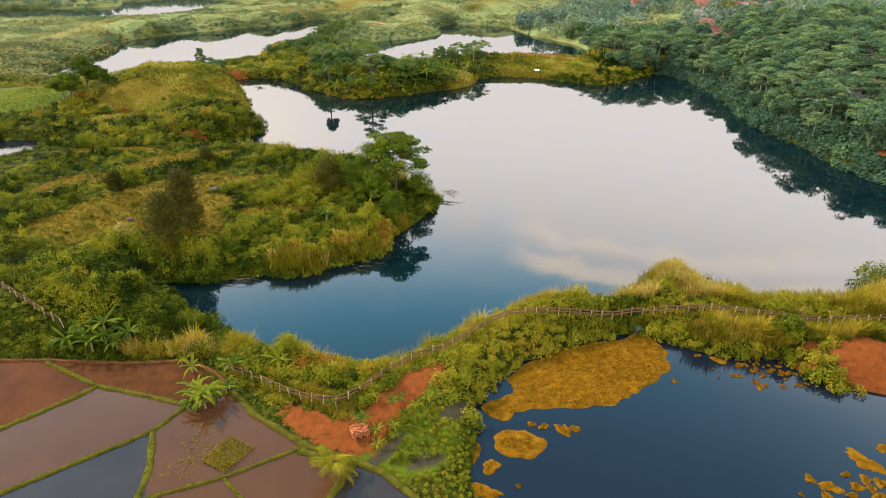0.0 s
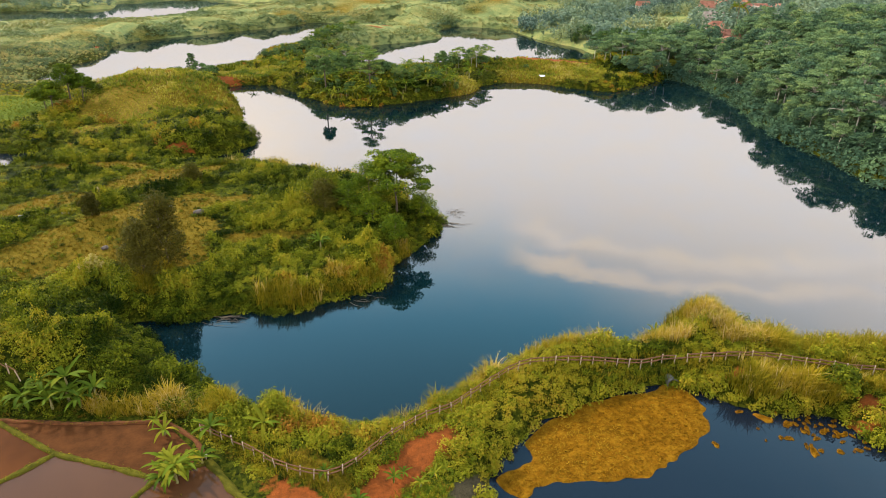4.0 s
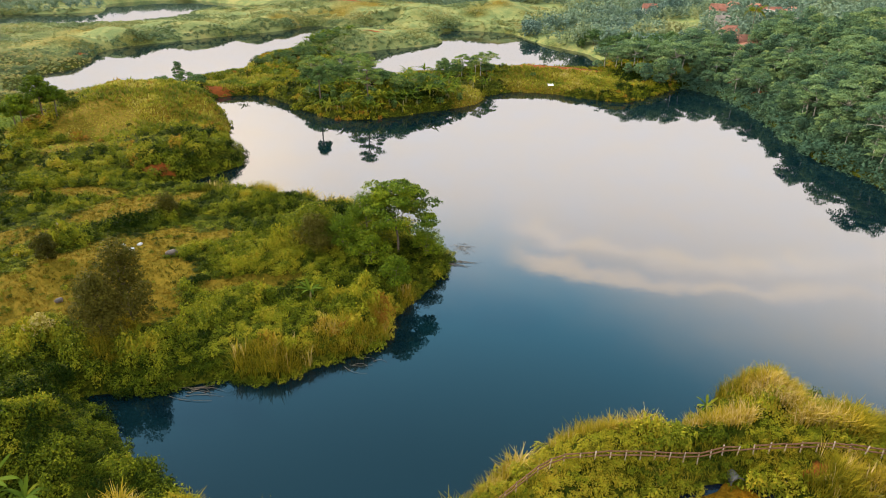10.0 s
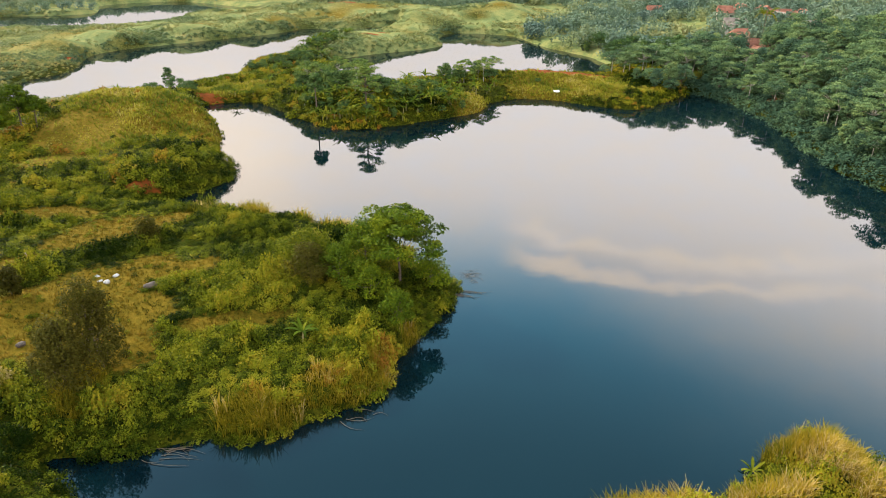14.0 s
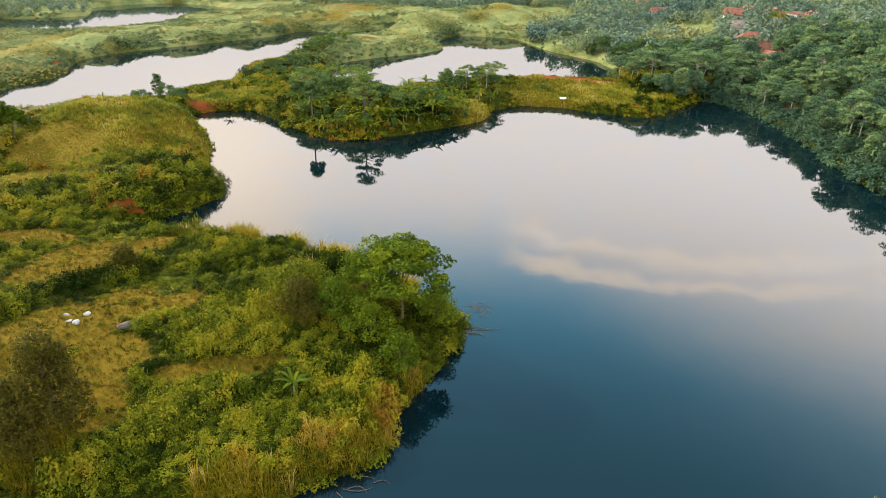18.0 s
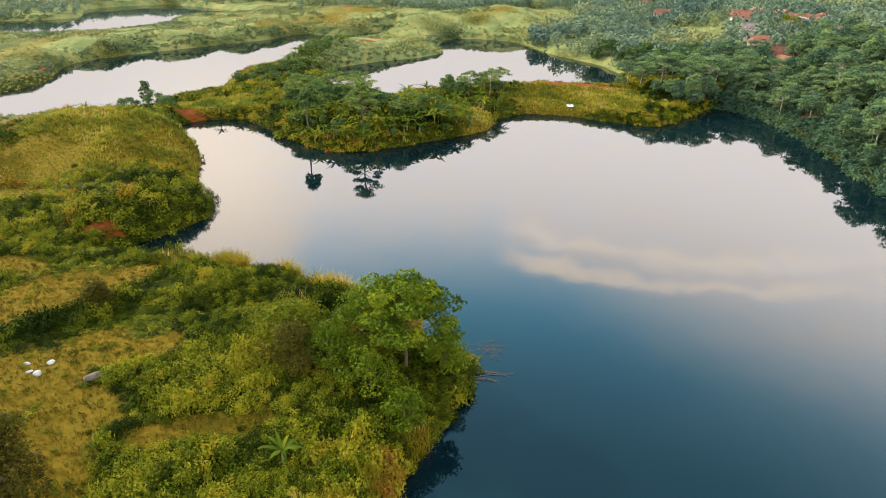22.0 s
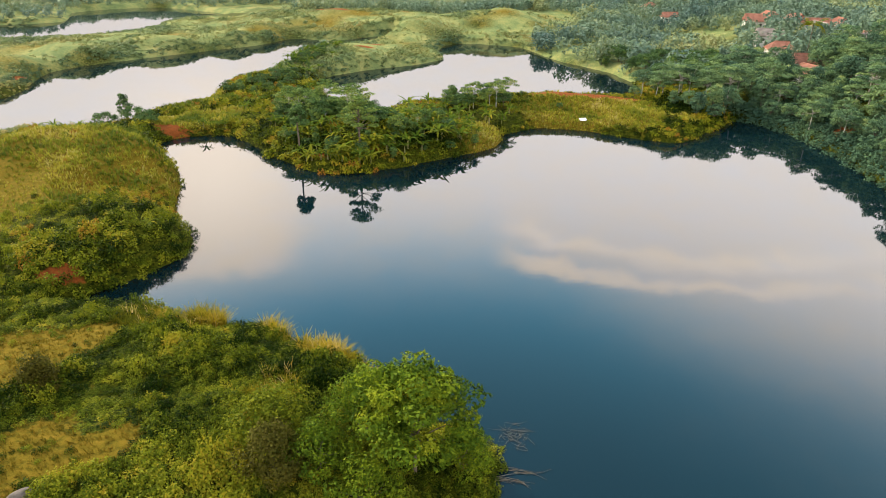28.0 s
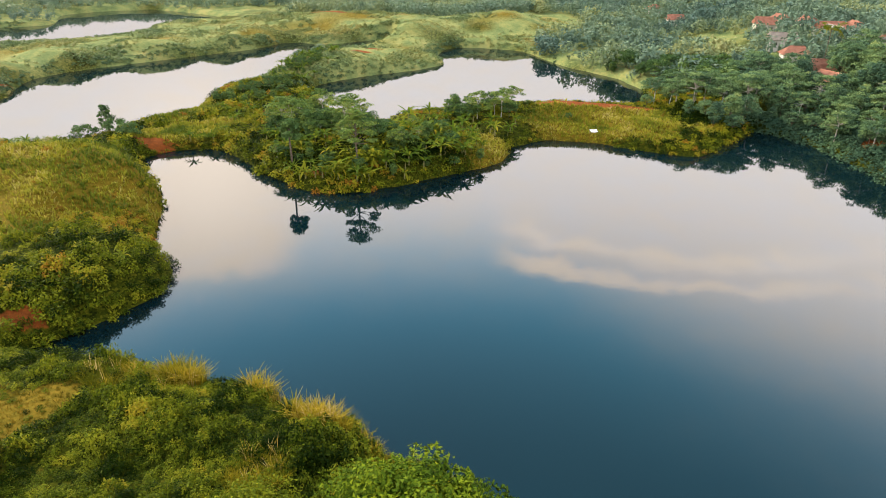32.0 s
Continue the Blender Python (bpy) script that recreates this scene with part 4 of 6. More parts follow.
def make_palm(m, rng, tall, fronds, reach, tone, label):
    t = thing("coconut_palm", m, label, "palm")
    mesh_object("trunk", *tube([(0, 0, -0.3), (0.1, 0.05, tall * 0.5), (0.05, 0.1, tall)], [0.17, 0.13, 0.11], 8), M_BARK, t)
    for i in range(fronds):
        a, lift = i * 2.4, rng.uniform(0.2, 1.0)
        pieces = []
        for k in range(19):
            f = 0.10 + 0.90 * k / 18
            x, z = reach * f * (1 - 0.15 * f), reach * (lift * f - 0.85 * f * f * (1.15 - 0.5 * lift))
            for sgn in (-1, 1):
                L_ = reach * 0.30 * (1 - 0.55 * f) + 0.12
                pieces.append((np.array([(x - 0.03, 0, z), (x + 0.05, 0, z), (x + 0.55 * L_ + 0.03, sgn * L_ * 0.8, z - 0.45 * L_), (x + 0.50 * L_, sgn * L_ * 0.76, z - 0.5 * L_)]), np.array([[0, 1, 2, 3]])))
        V, F = merged(pieces)
        c, q = math.cos(a), math.sin(a)
        W = np.stack([V[:, 0] * c - V[:, 1] * q + 0.05, V[:, 0] * q + V[:, 1] * c + 0.1, V[:, 2] + tall], 1)
        mesh_object("frond", W, F, M_BANANA, t, (("tone", np.full(len(W), tone + (0.25 if lift < 0.4 else 0))),))
    return t


def on_ground(x, y, turn=0.0, s=1.0, sink=0.0):
    return pose(x, y, ground_at(x, y) - sink, 0, 0, turn) @ Matrix.Scale(s, 4)


trng = np.random.default_rng(11)
# darker neighbours of the spreading tree on the tip of the peninsula
make_tree("broadleaf_tree", on_ground(-13.6, 112.0), trng, 6.4, 3.8, 13, 420, 0.26, 0.6, 0.42, "green broad-crowned tree beside the spreading tree", M_TREE, 0.25)
make_tree("broadleaf_tree", on_ground(-8.6, 101.6), trng, 4.0, 2.6, 10, 300, 0.26, 0.7, 0.40, "dense low tree at the water's edge", M_TREE, 0.15)
for x, y, h, w, tone in ((-16.8, 108.4, 4.2, 3.2, 0.42), (-12.4, 105.2, 4.4, 3.0, 0.5), (-4.6, 110.6, 4.0, 2.8, 0.5)):
    make_tree("bank_tree", on_ground(x, y), trng, h, w, 10, 380, 0.25, 0.55, tone, "leafy small tree crowding the tip of the peninsula", M_TREE, 0.15, "trees on the tip")
make_tree("vine_covered_tree", on_ground(-21.6, 112.0), trng, 4.2, 4.0, 22, 340, 0.29, 0.62, 0.37, "rounded tree smothered in yellow-green vines", M_SHRUB, 0.10)
make_tree("feathery_tree", on_ground(-20.6, 108.0), trng, 4.8, 3.0, 13, 420, 0.26, 0.9, 0.45, "brownish feathery tree under the vine-covered one", M_FEATHER, 0.1)
make_tree("feathery_tree", on_ground(-39.6, 89.6), trng, 10.2, 3.0, 16, 560, 0.27, 1.05, 0.36, "tall dark feathery tree at the edge of the clearing", M_FEATHER, 0.08)
make_tree("feathery_tree", on_ground(-41.6, 86.6), trng, 7.6, 3.0, 14, 560, 0.27, 1.05, 0.42, "brownish feathery tree beside the tall one", M_FEATHER, 0.08)
make_tree("dry_shrub", on_ground(-47.9, 85.4), trng, 3.2, 1.5, 9, 170, 0.30, 1.0, 0.80, "pale dried-out shrub with straw-coloured leaves", M_CREST, 0.10)
make_tree("feathery_tree", on_ground(-47.0, 120.0), trng, 3.6, 2.2, 10, 330, 0.30, 0.9, 0.35, "dark bushy tree between two clearings", M_FEATHER, 0.10)
make_tree("feathery_tree", on_ground(-56.0, 101.5), trng, 3.4, 1.8, 9, 300, 0.30, 0.9, 0.2, "dark small tree near the pole", M_FEATHER, 0.15)
make_tree("broadleaf_tree", on_ground(-18.0, 60.6), trng, 2.6, 2.4, 9, 380, 0.26, 0.6, 0.55, "low leafy tree on the embankment", M_SHRUB, 0.1)
make_tree("broadleaf_tree", on_ground(42.6, 65.2), trng, 2.4, 2.0, 9, 300, 0.28, 0.7, 0.30, "dark leafy tree at the fence", M_SHRUB, 0.15)
make_tree("broadleaf_tree", on_ground(62, 79.5), trng, 5.2, 3.6, 10, 420, 0.30, 0.7, 0.3, "dark leafy tree on the embankment", M_SHRUB, 0.15)
for x, y, h, w, tone in ((-101, 171, 7.5, 3.4, 0.5), (-98.5, 175.5, 10.0, 3.8, 0.35), (-104, 173, 6.0, 3.0, 0.5), (-96, 177, 7, 3, 0.3)):
    make_tree("field_tree", on_ground(x, y), trng, h, w, 13, 400, 0.40, 0.5, tone, "slender bare-trunked tree beside the green field", M_TREE, 0.52, "trees by the field")

# prototypes for the woods: umbrella, rounded and column crowns
def make_wood_tree(name, m, rng, tall, wide, kind, clumps, leaves, leaf, tone, label, material, group):
    t = thing(name, m, label, "tree", group)
    r0 = 0.012 * tall + 0.05
    fork = Vector((rng.uniform(-0.4, 0.4), rng.uniform(-0.4, 0.4), tall * (0.55 if kind == "umbrella" else 0.35)))
    limbs = [tube([(0, 0, -0.8), tuple(fork * 0.5 + Vector((0.15, 0, 0))), tuple(fork)], [r0 * 1.3, r0, r0 * 0.8], 6)]
    crown, shade = [], []
    for i in range(clumps):
        a, u = i * 2.4 + rng.uniform(-0.5, 0.5), (i + 0.5) / clumps
        if kind == "umbrella":
            q = wide * math.sqrt(u) * rng.uniform(0.8, 1.1)
            z = tall * (0.97 - 0.42 * (q / wide) ** 2 + rng.uniform(-0.20, 0.05))
            size, flat = wide * rng.uniform(0.24, 0.40), 0.42
        elif kind == "column":
            q = wide * 0.62 * math.sin(math.pi * (0.12 + 0.8 * u)) * rng.uniform(0.5, 1.15)
            z = tall * (0.28 + 0.72 * u)
            size, flat = wide * rng.uniform(0.26, 0.42), 0.75
        else:
            el_ = math.asin(max(-0.35, 1.0 - 1.35 * u))
            q = wide * math.cos(el_) * rng.uniform(0.30 if kind == "spreading" else 0.70, 1.05)
            z = tall * (0.60 + 0.36 * math.sin(el_)) + rng.uniform(-0.4, 0.4)
            size, flat = (wide * rng.uniform(0.20, 0.34), 0.42) if kind == "spreading" else (wide * rng.uniform(0.24, 0.42), 0.7)
        end = Vector((math.cos(a) * q, math.sin(a) * q, z))
        if i % (5 if kind == "spreading" else 2) == 0:
            limbs.append(tube([tuple(fork), tuple(fork.lerp(end, 0.5) + Vector((0, 0, 0.3))), tuple(end)], [r0 * 0.5, r0 * 0.3, r0 * 0.1], 3))
        v, f = puff(rng, leaves, tuple(end), size, size * flat, leaf, i % 4 != 0, 0.55)
        crown.append((v, f)), shade.append(np.full(len(v), tone + 0.14 * rng.normal()))
    mesh_object("trunk", *merged(limbs), M_PALEBARK if kind == "umbrella" else M_BARK, t)
    V, F = merged(crown)
    mesh_object("crown", V, F, material, t, (("tone", np.concatenate(shade)),))
    return t


# the dark pointed tree and its low neighbours at the back of the headland
make_wood_tree("pointed_tree", on_ground(-88.5, 235.0), trng, 7.5, 2.2, "column", 18, 110, 0.42, 0.10, "dark pointed tree at the back of the headland", M_ISLE, "")
for x, y, h, w in ((-84.5, 231.5, 3.4, 3.2), (-92.5, 231.0, 3.0, 3.0), (-80.5, 229.0, 2.6, 2.6)):
    make_wood_tree("low_tree", on_ground(x, y), trng, h, w, "round", 14, 100, 0.40, 0.22, "low rounded green tree at the back of the headland", M_ISLE, "low trees on the headland")
# the spreading tree on the tip
make_wood_tree("shade_tree", on_ground(-8.8, 109.2), trng, 10.8, 5.3, "spreading", 56, 270, 0.34, 0.47, "tall light-green spreading tree leaning over the lake", M_TREE, "")
WOOD = []
for i in range(5):
    WOOD.append(make_wood_tree("forest_tree", on_ground(100 + 6 * i, 165 + 9 * i), trng, 11 + i % 3, 4.8, "umbrella", 28, 90, 0.50, 0.22 + 0.09 * (i % 4), "pale-trunked umbrella tree with layered light-green crown", M_WOODSHAZED, "eastern woods"))
for i in range(5):
    WOOD.append(make_wood_tree("forest_tree", on_ground(97 + 7 * i, 190 + 8 * i), trng, 9.0 + i % 3, 4.3, "round" if i % 2 else "column", 24, 95, 0.52, 0.06 + 0.11 * i, "rounded dark-green forest tree on the eastern bank", M_WOODSHAZED, "eastern woods"))


ISLE = [make_wood_tree("island_tree", on_ground(-26.7, 231), trng, 9, 4.0, "umbrella", 20, 85, 0.42, 0.55, "slender layered tree over the banana groves", M_ISLE, "island trees"),
        make_wood_tree("island_tree", on_ground(-41, 236), trng, 8, 4.2, "umbrella", 20, 85, 0.42, 0.40, "spreading tree over the banana groves", M_ISLE, "island trees"),
        make_wood_tree("island_tree", on_ground(-21, 217), trng, 5.5, 3.0, "round", 18, 85, 0.42, 0.16, "rounded dark-green tree over the banana groves", M_ISLE, "island trees"),
        make_wood_tree("island_tree", on_ground(-37, 226), trng, 6.0, 2.8, "column", 18, 85, 0.42, 0.38, "rounded green tree over the banana groves", M_ISLE, "island trees")]
ISLE += [make_wood_tree("bank_thicket", on_ground(-66 + 6 * i, 372 + 12 * i), trng, 4.5 + i, 3.2, "round", 18, 60, 0.6, 0.30 + 0.2 * i, "thicket on the far lake shore, leaves coloured hazy green", M_FARHAZED, "far thickets") for i in range(2)]
make_tree("island_tree", on_ground(-23.5, 207.0), trng, 12.5, 3.6, 15, 150, 0.50, 0.16, 0.55, "tall slender layered tree at the island's edge", M_ISLE, 0.42, "island trees")
make_tree("island_tree", on_ground(-37.4, 207.5), trng, 10.5, 2.3, 9, 170, 0.55, 0.7, 0.30, "tall bare-trunked tree with a tufted crown", M_ISLE, 0.66, "island trees")
HOUSES = [(120, 306), (112, 270), (116, 287), (140, 372), (150, 378), (158, 370), (153, 344), (150, 336), (154, 306), (127, 260), (141, 270), (120, 236), (142, 296), (129, 334), (117, 197), (114, 176), (131, 495), (126, 443), (168, 352)]


def in_sight(x, y, width, reach):
    """True for places just in front of a house, as seen from the lake."""
    hit = np.zeros(np.shape(x), bool)
    for px, py in HOUSES:
        w = np.array([-4.0 - px, 60.0 - py])
        w /= np.linalg.norm(w)
        along, side = (x - px) * w[0] + (y - py) * w[1], np.abs((x - px) * w[1] - (y - py) * w[0])
        hit |= (along > -6) & (along < reach) & (side < width)
    return hit


def plant_woods():
    r = np.random.default_rng(23)
    x, y = field(r, 84, 190, 118, 292, 6.0)
    d = shore(x, y)
    k = (d > 1.5) & (x > 84) & (x < 0.62 * y + 22) & ~in_sight(x, y, 4.6, 8.0)
    z = height(x[k], y[k], d[k])
    for px, py, pz, pd in zip(x[k], y[k], z, d[k]):
        low = 0.55 if pd < 7 else 0.72 if pd < 16 else 0.92
        stand = value_noise(np.array([px]), np.array([py]), 30, 91)[0] + 0.25 * r.normal()
        kind = int(r.integers(0, 5)) if stand > 0.12 else 5 + int(r.integers(0, 5))
        copy_thing(WOOD[kind], pose(px, py, pz - 0.3, 0, 0, r.uniform(0, 360)) @ Matrix.Scale(low * r.uniform(0.75, 1.2), 4))
    # the nearest row along the shore
    for px, py, kind, s in ((95.5, 139, 0, 0.95), (96, 156.5, 1, 0.85), (94, 187, 2, 0.8), (94.1, 191, 1, 0.95), (96.2, 178.3, 3, 1.0), (93.6, 160, 4, 1.0), (91.5, 229, 2, 0.7), (94, 219, 0, 0.75), (92.5, 148, 6, 0.5), (92.5, 172, 7, 0.5), (94, 205, 5, 0.5), (95, 222, 8, 0.55), (96.5, 130, 6, 0.6), (99, 124, 7, 0.6)):
        copy_thing(WOOD[kind], on_ground(px, py, 40 * kind, s, 0.3))
    # trees at the root of the spit
    for px, py, kind, s in ((66, 241, 5, 0.7), (71, 243, 9, 0.85), (76, 246, 6, 0.85), (62, 249, 7, 0.45), (60, 258, 3, 0.75), (66, 256, 2, 0.9), (73, 254, 3, 0.95), (80, 254, 2, 1.0), (54, 260, 8, 0.4), (84, 258, 3, 1.05), (69, 262, 2, 0.8),
                            (78, 262, 1, 0.9), (88, 250, 7, 0.9)):
        copy_thing(WOOD[kind], on_ground(px, py, 50 * kind, s, 0.3))
    for px, py, kind, s in ((57, 263, 0, 0.85), (63, 261, 3, 0.95), (70, 258, 1, 0.95), (66, 247, 8, 0.6), (70, 238.5, 6, 0.5), (73, 243, 7, 0.55)):
        copy_thing(WOOD[kind], on_ground(px, py, 90 * kind, s, 0.3))
    # more trees wherever the island, its western arm and the far banks are wooded
    for cx, cy, rx, ry, n, lo, hi in ((-20, 218, 24, 14, 40, 0.4, 0.72), (-34, 232, 12, 12, 26, 0.6, 1.05), (2, 250, 14, 6, 16, 0.5, 0.9), (-64, 280, 12, 16, 30, 0.35, 0.6), (-56, 325, 6, 30, 30, 0.35, 0.6),
                                      (-60, 384, 5, 8, 5, 0.9, 1.3), (84, 300, 16, 22, 40, 0.9, 1.5), (62, 316, 8, 22, 22, 0.7, 1.3)):
        for _ in range(n):
            a, q = r.uniform(0, 2 * math.pi), math.sqrt(r.random())
            px, py = cx + rx * q * math.cos(a), cy + ry * q * math.sin(a)
            sd = shore(np.array([px]), np.array([py]))[0]
            if sd > 1.0:
                s = r.uniform(lo, hi) * min(1.0, 0.55 + 0.06 * sd)
                copy_thing(ISLE[int(r.choice([2, 2, 3])) if cx > 40 else 4 + int(r.integers(0, 2)) if cy > 330 or cx < -70 else int(r.choice([2, 3])) if cx < -50 else int(r.choice([0, 2, 2, 2, 3, 3, 3]))], on_ground(px, py, r.uniform(0, 360), s, 0.2))
    # island in the middle: a few slender trees over banana groves
    for px, py, kind, s in ((-40, 212, 6, 0.62), (-36.5, 209.8, 8, 0.45), (-33, 219, 5, 0.5), (-24, 214, 8, 0.5), (-17, 208, 6, 0.4), (-10, 214, 5, 0.4), (-6, 220, 7, 0.4), (-2, 228, 9, 0.4), (-18, 228, 8, 0.42), (-8, 232, 5, 0.35), (-35, 214, 9, 0.5), (-43, 218, 5, 0.42), (-28, 205, 7, 0.36), (-30, 211, 6, 0.48), (-20, 211, 7, 0.45), (-38, 217, 3, 0.55), (-28, 218, 2, 0.6), (-43, 224, 8, 0.42), (-34, 224, 1, 0.6), (-14, 214, 8, 0.45),
                            (-31, 205, 9, 0.4), (-20, 220, 6, 0.45), (-40, 233, 6, 0.42), (-46, 242, 5, 0.36), (-51, 252, 9, 0.36), (-44, 250, 7, 0.3), (-12, 226, 9, 0.36), (-27, 228, 5, 0.4),
                            (4, 252, 5, 0.42), (8, 254.5, 7, 0.45), (13, 254, 6, 0.4), (19, 256, 9, 0.3), (29, 247, 8, 0.38), (-4, 240, 6, 0.34),
                            (-60, 296, 6, 0.5), (-63, 306, 5, 0.5), (-59, 315, 8, 0.55), (-62, 324, 7, 0.5), (-58, 333, 5, 0.55), (-55, 341, 9, 0.5), (-58, 350, 6, 0.5), (-50, 352, 3, 0.5), (-47, 338, 7, 0.4), (-52, 325, 1, 0.45)):
        copy_thing(ISLE[kind % 2 if kind < 5 else 2 + kind % 2], on_ground(px, py, 70 * kind + px, s if s > 0.8 else 0.86 * s, 0.3))


plant_woods()


def far_woods():
    r = np.random.default_rng(29)
    blobs = [merged([puff(r, 46, (0, 0, 2.6), 2.3, 2.0, 0.85, False, 0.75), puff(r, 24, (1.3, 0.6, 3.8), 1.4, 1.2, 0.75, False, 0.75), puff(r, 22, (-1.2, -0.7, 3.4), 1.4, 1.2, 0.75, False, 0.75)]) for _ in range(5)]
    x, y = field(r, 36, 440, 288, 620, 6.0)
    d = shore(x, y)
    k = (d > 0.6) & (x > 38 + 0.05 * (y - 300)) & (ovals(x, y, CREST) < 0.45)
    k &= value_noise(x, y, 30, 77) < 0.38
    k &= ~in_sight(x, y, 5.0, 10.0)
    tone = 0.34 + 0.8 * value_noise(x, y, 22, 71) + 0.4 * value_noise(x, y, 7, 72)
    scatter("far_woods", r, blobs, x[k], y[k], height(x[k], y[k], d[k]) - 0.5, r.uniform(0.9, 1.8, k.sum()), tone[k], M_FARHAZED, "distant mixed woods covering the eastern hills", "woods", r.uniform(0.8, 1.3, k.sum()))
    x, y = field(r, 92, 190, 116, 292, 4.6)
    d = shore(x, y)
    k = (d > 4) & (x < 0.62 * y + 26)
    k &= ~in_sight(x, y, 5.0, 8.0)
    scatter("wood_undergrowth", r, blobs, x[k], y[k], height(x[k], y[k], d[k]) - 0.8, r.uniform(0.55, 0.95, k.sum()), 0.30 + 0.6 * value_noise(x[k], y[k], 12, 75) + 0.12 * r.normal(size=k.sum()), M_WOODSHAZED,
            "dense saplings and undergrowth filling the eastern woods", "woods", r.uniform(0.8, 1.3, k.sum()))
    x, y = field(r, -400, 60, 448, 660, 7.2)
    d = shore(x, y)
    wob = 16 * value_noise(x, y, 40, 78)
    k = (d > 2) & (((x < -228) & (y > 452)) | ((x < -100) & (y > 556 + wob)) | ((x >= -100) & (x < -40) & (y > 500 + wob)) | ((x >= -40) & (y > 470 + wob) & (ovals(x, y, CREST) < 0.4)))
    # tone raised so the leaf colour imitates skyline haze
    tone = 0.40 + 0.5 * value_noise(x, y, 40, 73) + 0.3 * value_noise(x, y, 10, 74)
    scatter("skyline_woods", r, blobs, x[k], y[k], height(x[k], y[k], d[k]) - 0.5, r.uniform(0.8, 1.15, k.sum()) * np.clip(0.8 + d[k] / 40, 0.8, 1.5), tone[k], M_FARHAZED, "woods beyond the far lake, leaves coloured hazy blue-green", "woods")


far_woods()

# banana plants
BAN = [make_banana(on_ground(-25.4, 53.0), trng, 1.5, 10, 0.55, "large bright-green banana clump plant on the paddy bund"),
       make_banana(on_ground(-23.8, 58.6), trng, 1.4, 10, 0.35, "green banana plant at the end of the fence"),
       make_banana(on_ground(-18.4, 58.6), trng, 1.1, 9, 0.62, "light-green young banana plant inside the fence"),
       make_banana(on_ground(-19.2, 95.4), trng, 1.4, 12, 0.24, "dull green banana plant in the reeds of the peninsula")]
for x, y, kind, s in ((-25.1, 53.6, 0, 1.1), (-25.8, 53.5, 0, 1.05), (-24.9, 52.6, 0, 1.0), (-24.4, 53.9, 0, 0.9), (-26.2, 54.2, 0, 1.0), (-25.9, 52.3, 1, 0.85), (-23.4, 54.9, 1, 0.8), (-44.4, 62.4, 1, 1.1), (-42.6, 63.2, 1, 1.0), (-41.6, 62.2, 3, 1.1), (-40.2, 63.0, 3, 1.05), (-38.8, 62.6, 1, 0.95), (-43.4, 64, 3, 0.95), (-40.8, 64.2, 1, 1.2), (-37.6, 63.6, 3, 1.0),
                      (-18.2, 96.8, 3, 0.6), (-7.9, 49.6, 3, 0.6), (-5.0, 51.4, 3, 0.5), (-4.2, 52.0, 1, 0.4), (-6.4, 48.4, 2, 0.5), (-6.2, 46.9, 2, 0.45), (-2.6, 50.8, 2, 0.45), (-1.4, 51.9, 2, 0.45),
                      (-0.4, 52.6, 2, 0.4), (-4.6, 48.6, 2, 0.4), (-39, 63, 3, 0.8), (-44, 62.2, 1, 0.7), (-30, 60.5, 2, 0.6), (-28.5, 58.8, 2, 0.8), (-11.4, 52.8, 3, 0.5), (26.5, 78.6, 2, 0.7), (43.5, 66.5, 2, 0.7),
                      (-98, 137, 1, 1.0), (-94, 138, 0, 1.0), (-91, 141, 1, 1.1), (-101, 135, 3, 1.0), (-88, 143, 2, 1.0), (-96, 158, 1, 1.0), (-87, 157, 2, 0.9), (-104, 133, 0, 1.0), (-64, 165, 2, 0.7), (-52, 160, 2, 0.7),
                      (-90, 205, 1, 1), (-95, 207, 3, 1), (-86, 208, 1, 1)):
    copy_thing(BAN[kind], on_ground(x, y, x * 77, s, 0.05))


def island_bananas():
    r = np.random.default_rng(31)
    spots = [(-43, 224), (-37, 214), (-33, 215.5), (-21, 205.5), (-18, 209.5), (-17, 229), (-12, 206), (-10.5, 210), (-7, 225), (-24, 201), (-28, 209), (-35, 205), (-31, 201.5), (-4, 214), (-15, 222), (-39, 229), (3, 218)]
    for cx, cy in spots:
        for _ in range(6):
            x, y = cx + r.normal() * 2.2, cy + r.normal() * 2.2
            if shore(np.array([x]), np.array([y]))[0] > 0.8:
                copy_thing(BAN[int(r.choice([1, 2, 0, 3]))], on_ground(x, y, r.uniform(0, 360), r.uniform(1.0, 1.5), 0.05))
    for _ in range(64):
        x, y = r.uniform(-46, 8), r.uniform(200, 248)
        if shore(np.array([x]), np.array([y]))[0] > 1:
            copy_thing(BAN[int(r.choice([1, 0, 3]))], on_ground(x, y, r.uniform(0, 360), r.uniform(1.1, 1.6), 0.05))
    for _ in range(26):
        x, y = r.uniform(-8, 14), r.uniform(212, 254)
        if shore(np.array([x]), np.array([y]))[0] > 1:
            copy_thing(BAN[int(r.choice([1, 3]))], on_ground(x, y, r.uniform(0, 360), r.uniform(0.8, 1.2), 0.05))
    for _ in range(30):
        x, y = r.uniform(-64, -44), r.uniform(290, 345)
        if shore(np.array([x]), np.array([y]))[0] > 1:
            copy_thing(BAN[int(r.choice([1, 3]))], on_ground(x, y, r.uniform(0, 360), r.uniform(1.2, 1.7), 0.05))
    for _ in range(44):
        x, y = r.uniform(-68, -34), r.uniform(226, 270)
        if shore(np.array([x]), np.array([y]))[0] > 1:
            copy_thing(BAN[int(r.choice([1, 3]))], on_ground(x, y, r.uniform(0, 360), r.uniform(0.8, 1.2), 0.05))


island_bananas()
make_palm(on_ground(-9.8, 43.6), trng, 1.5, 13, 2.5, 0.80, "young palm with yellowing fronds on the paddy bund")
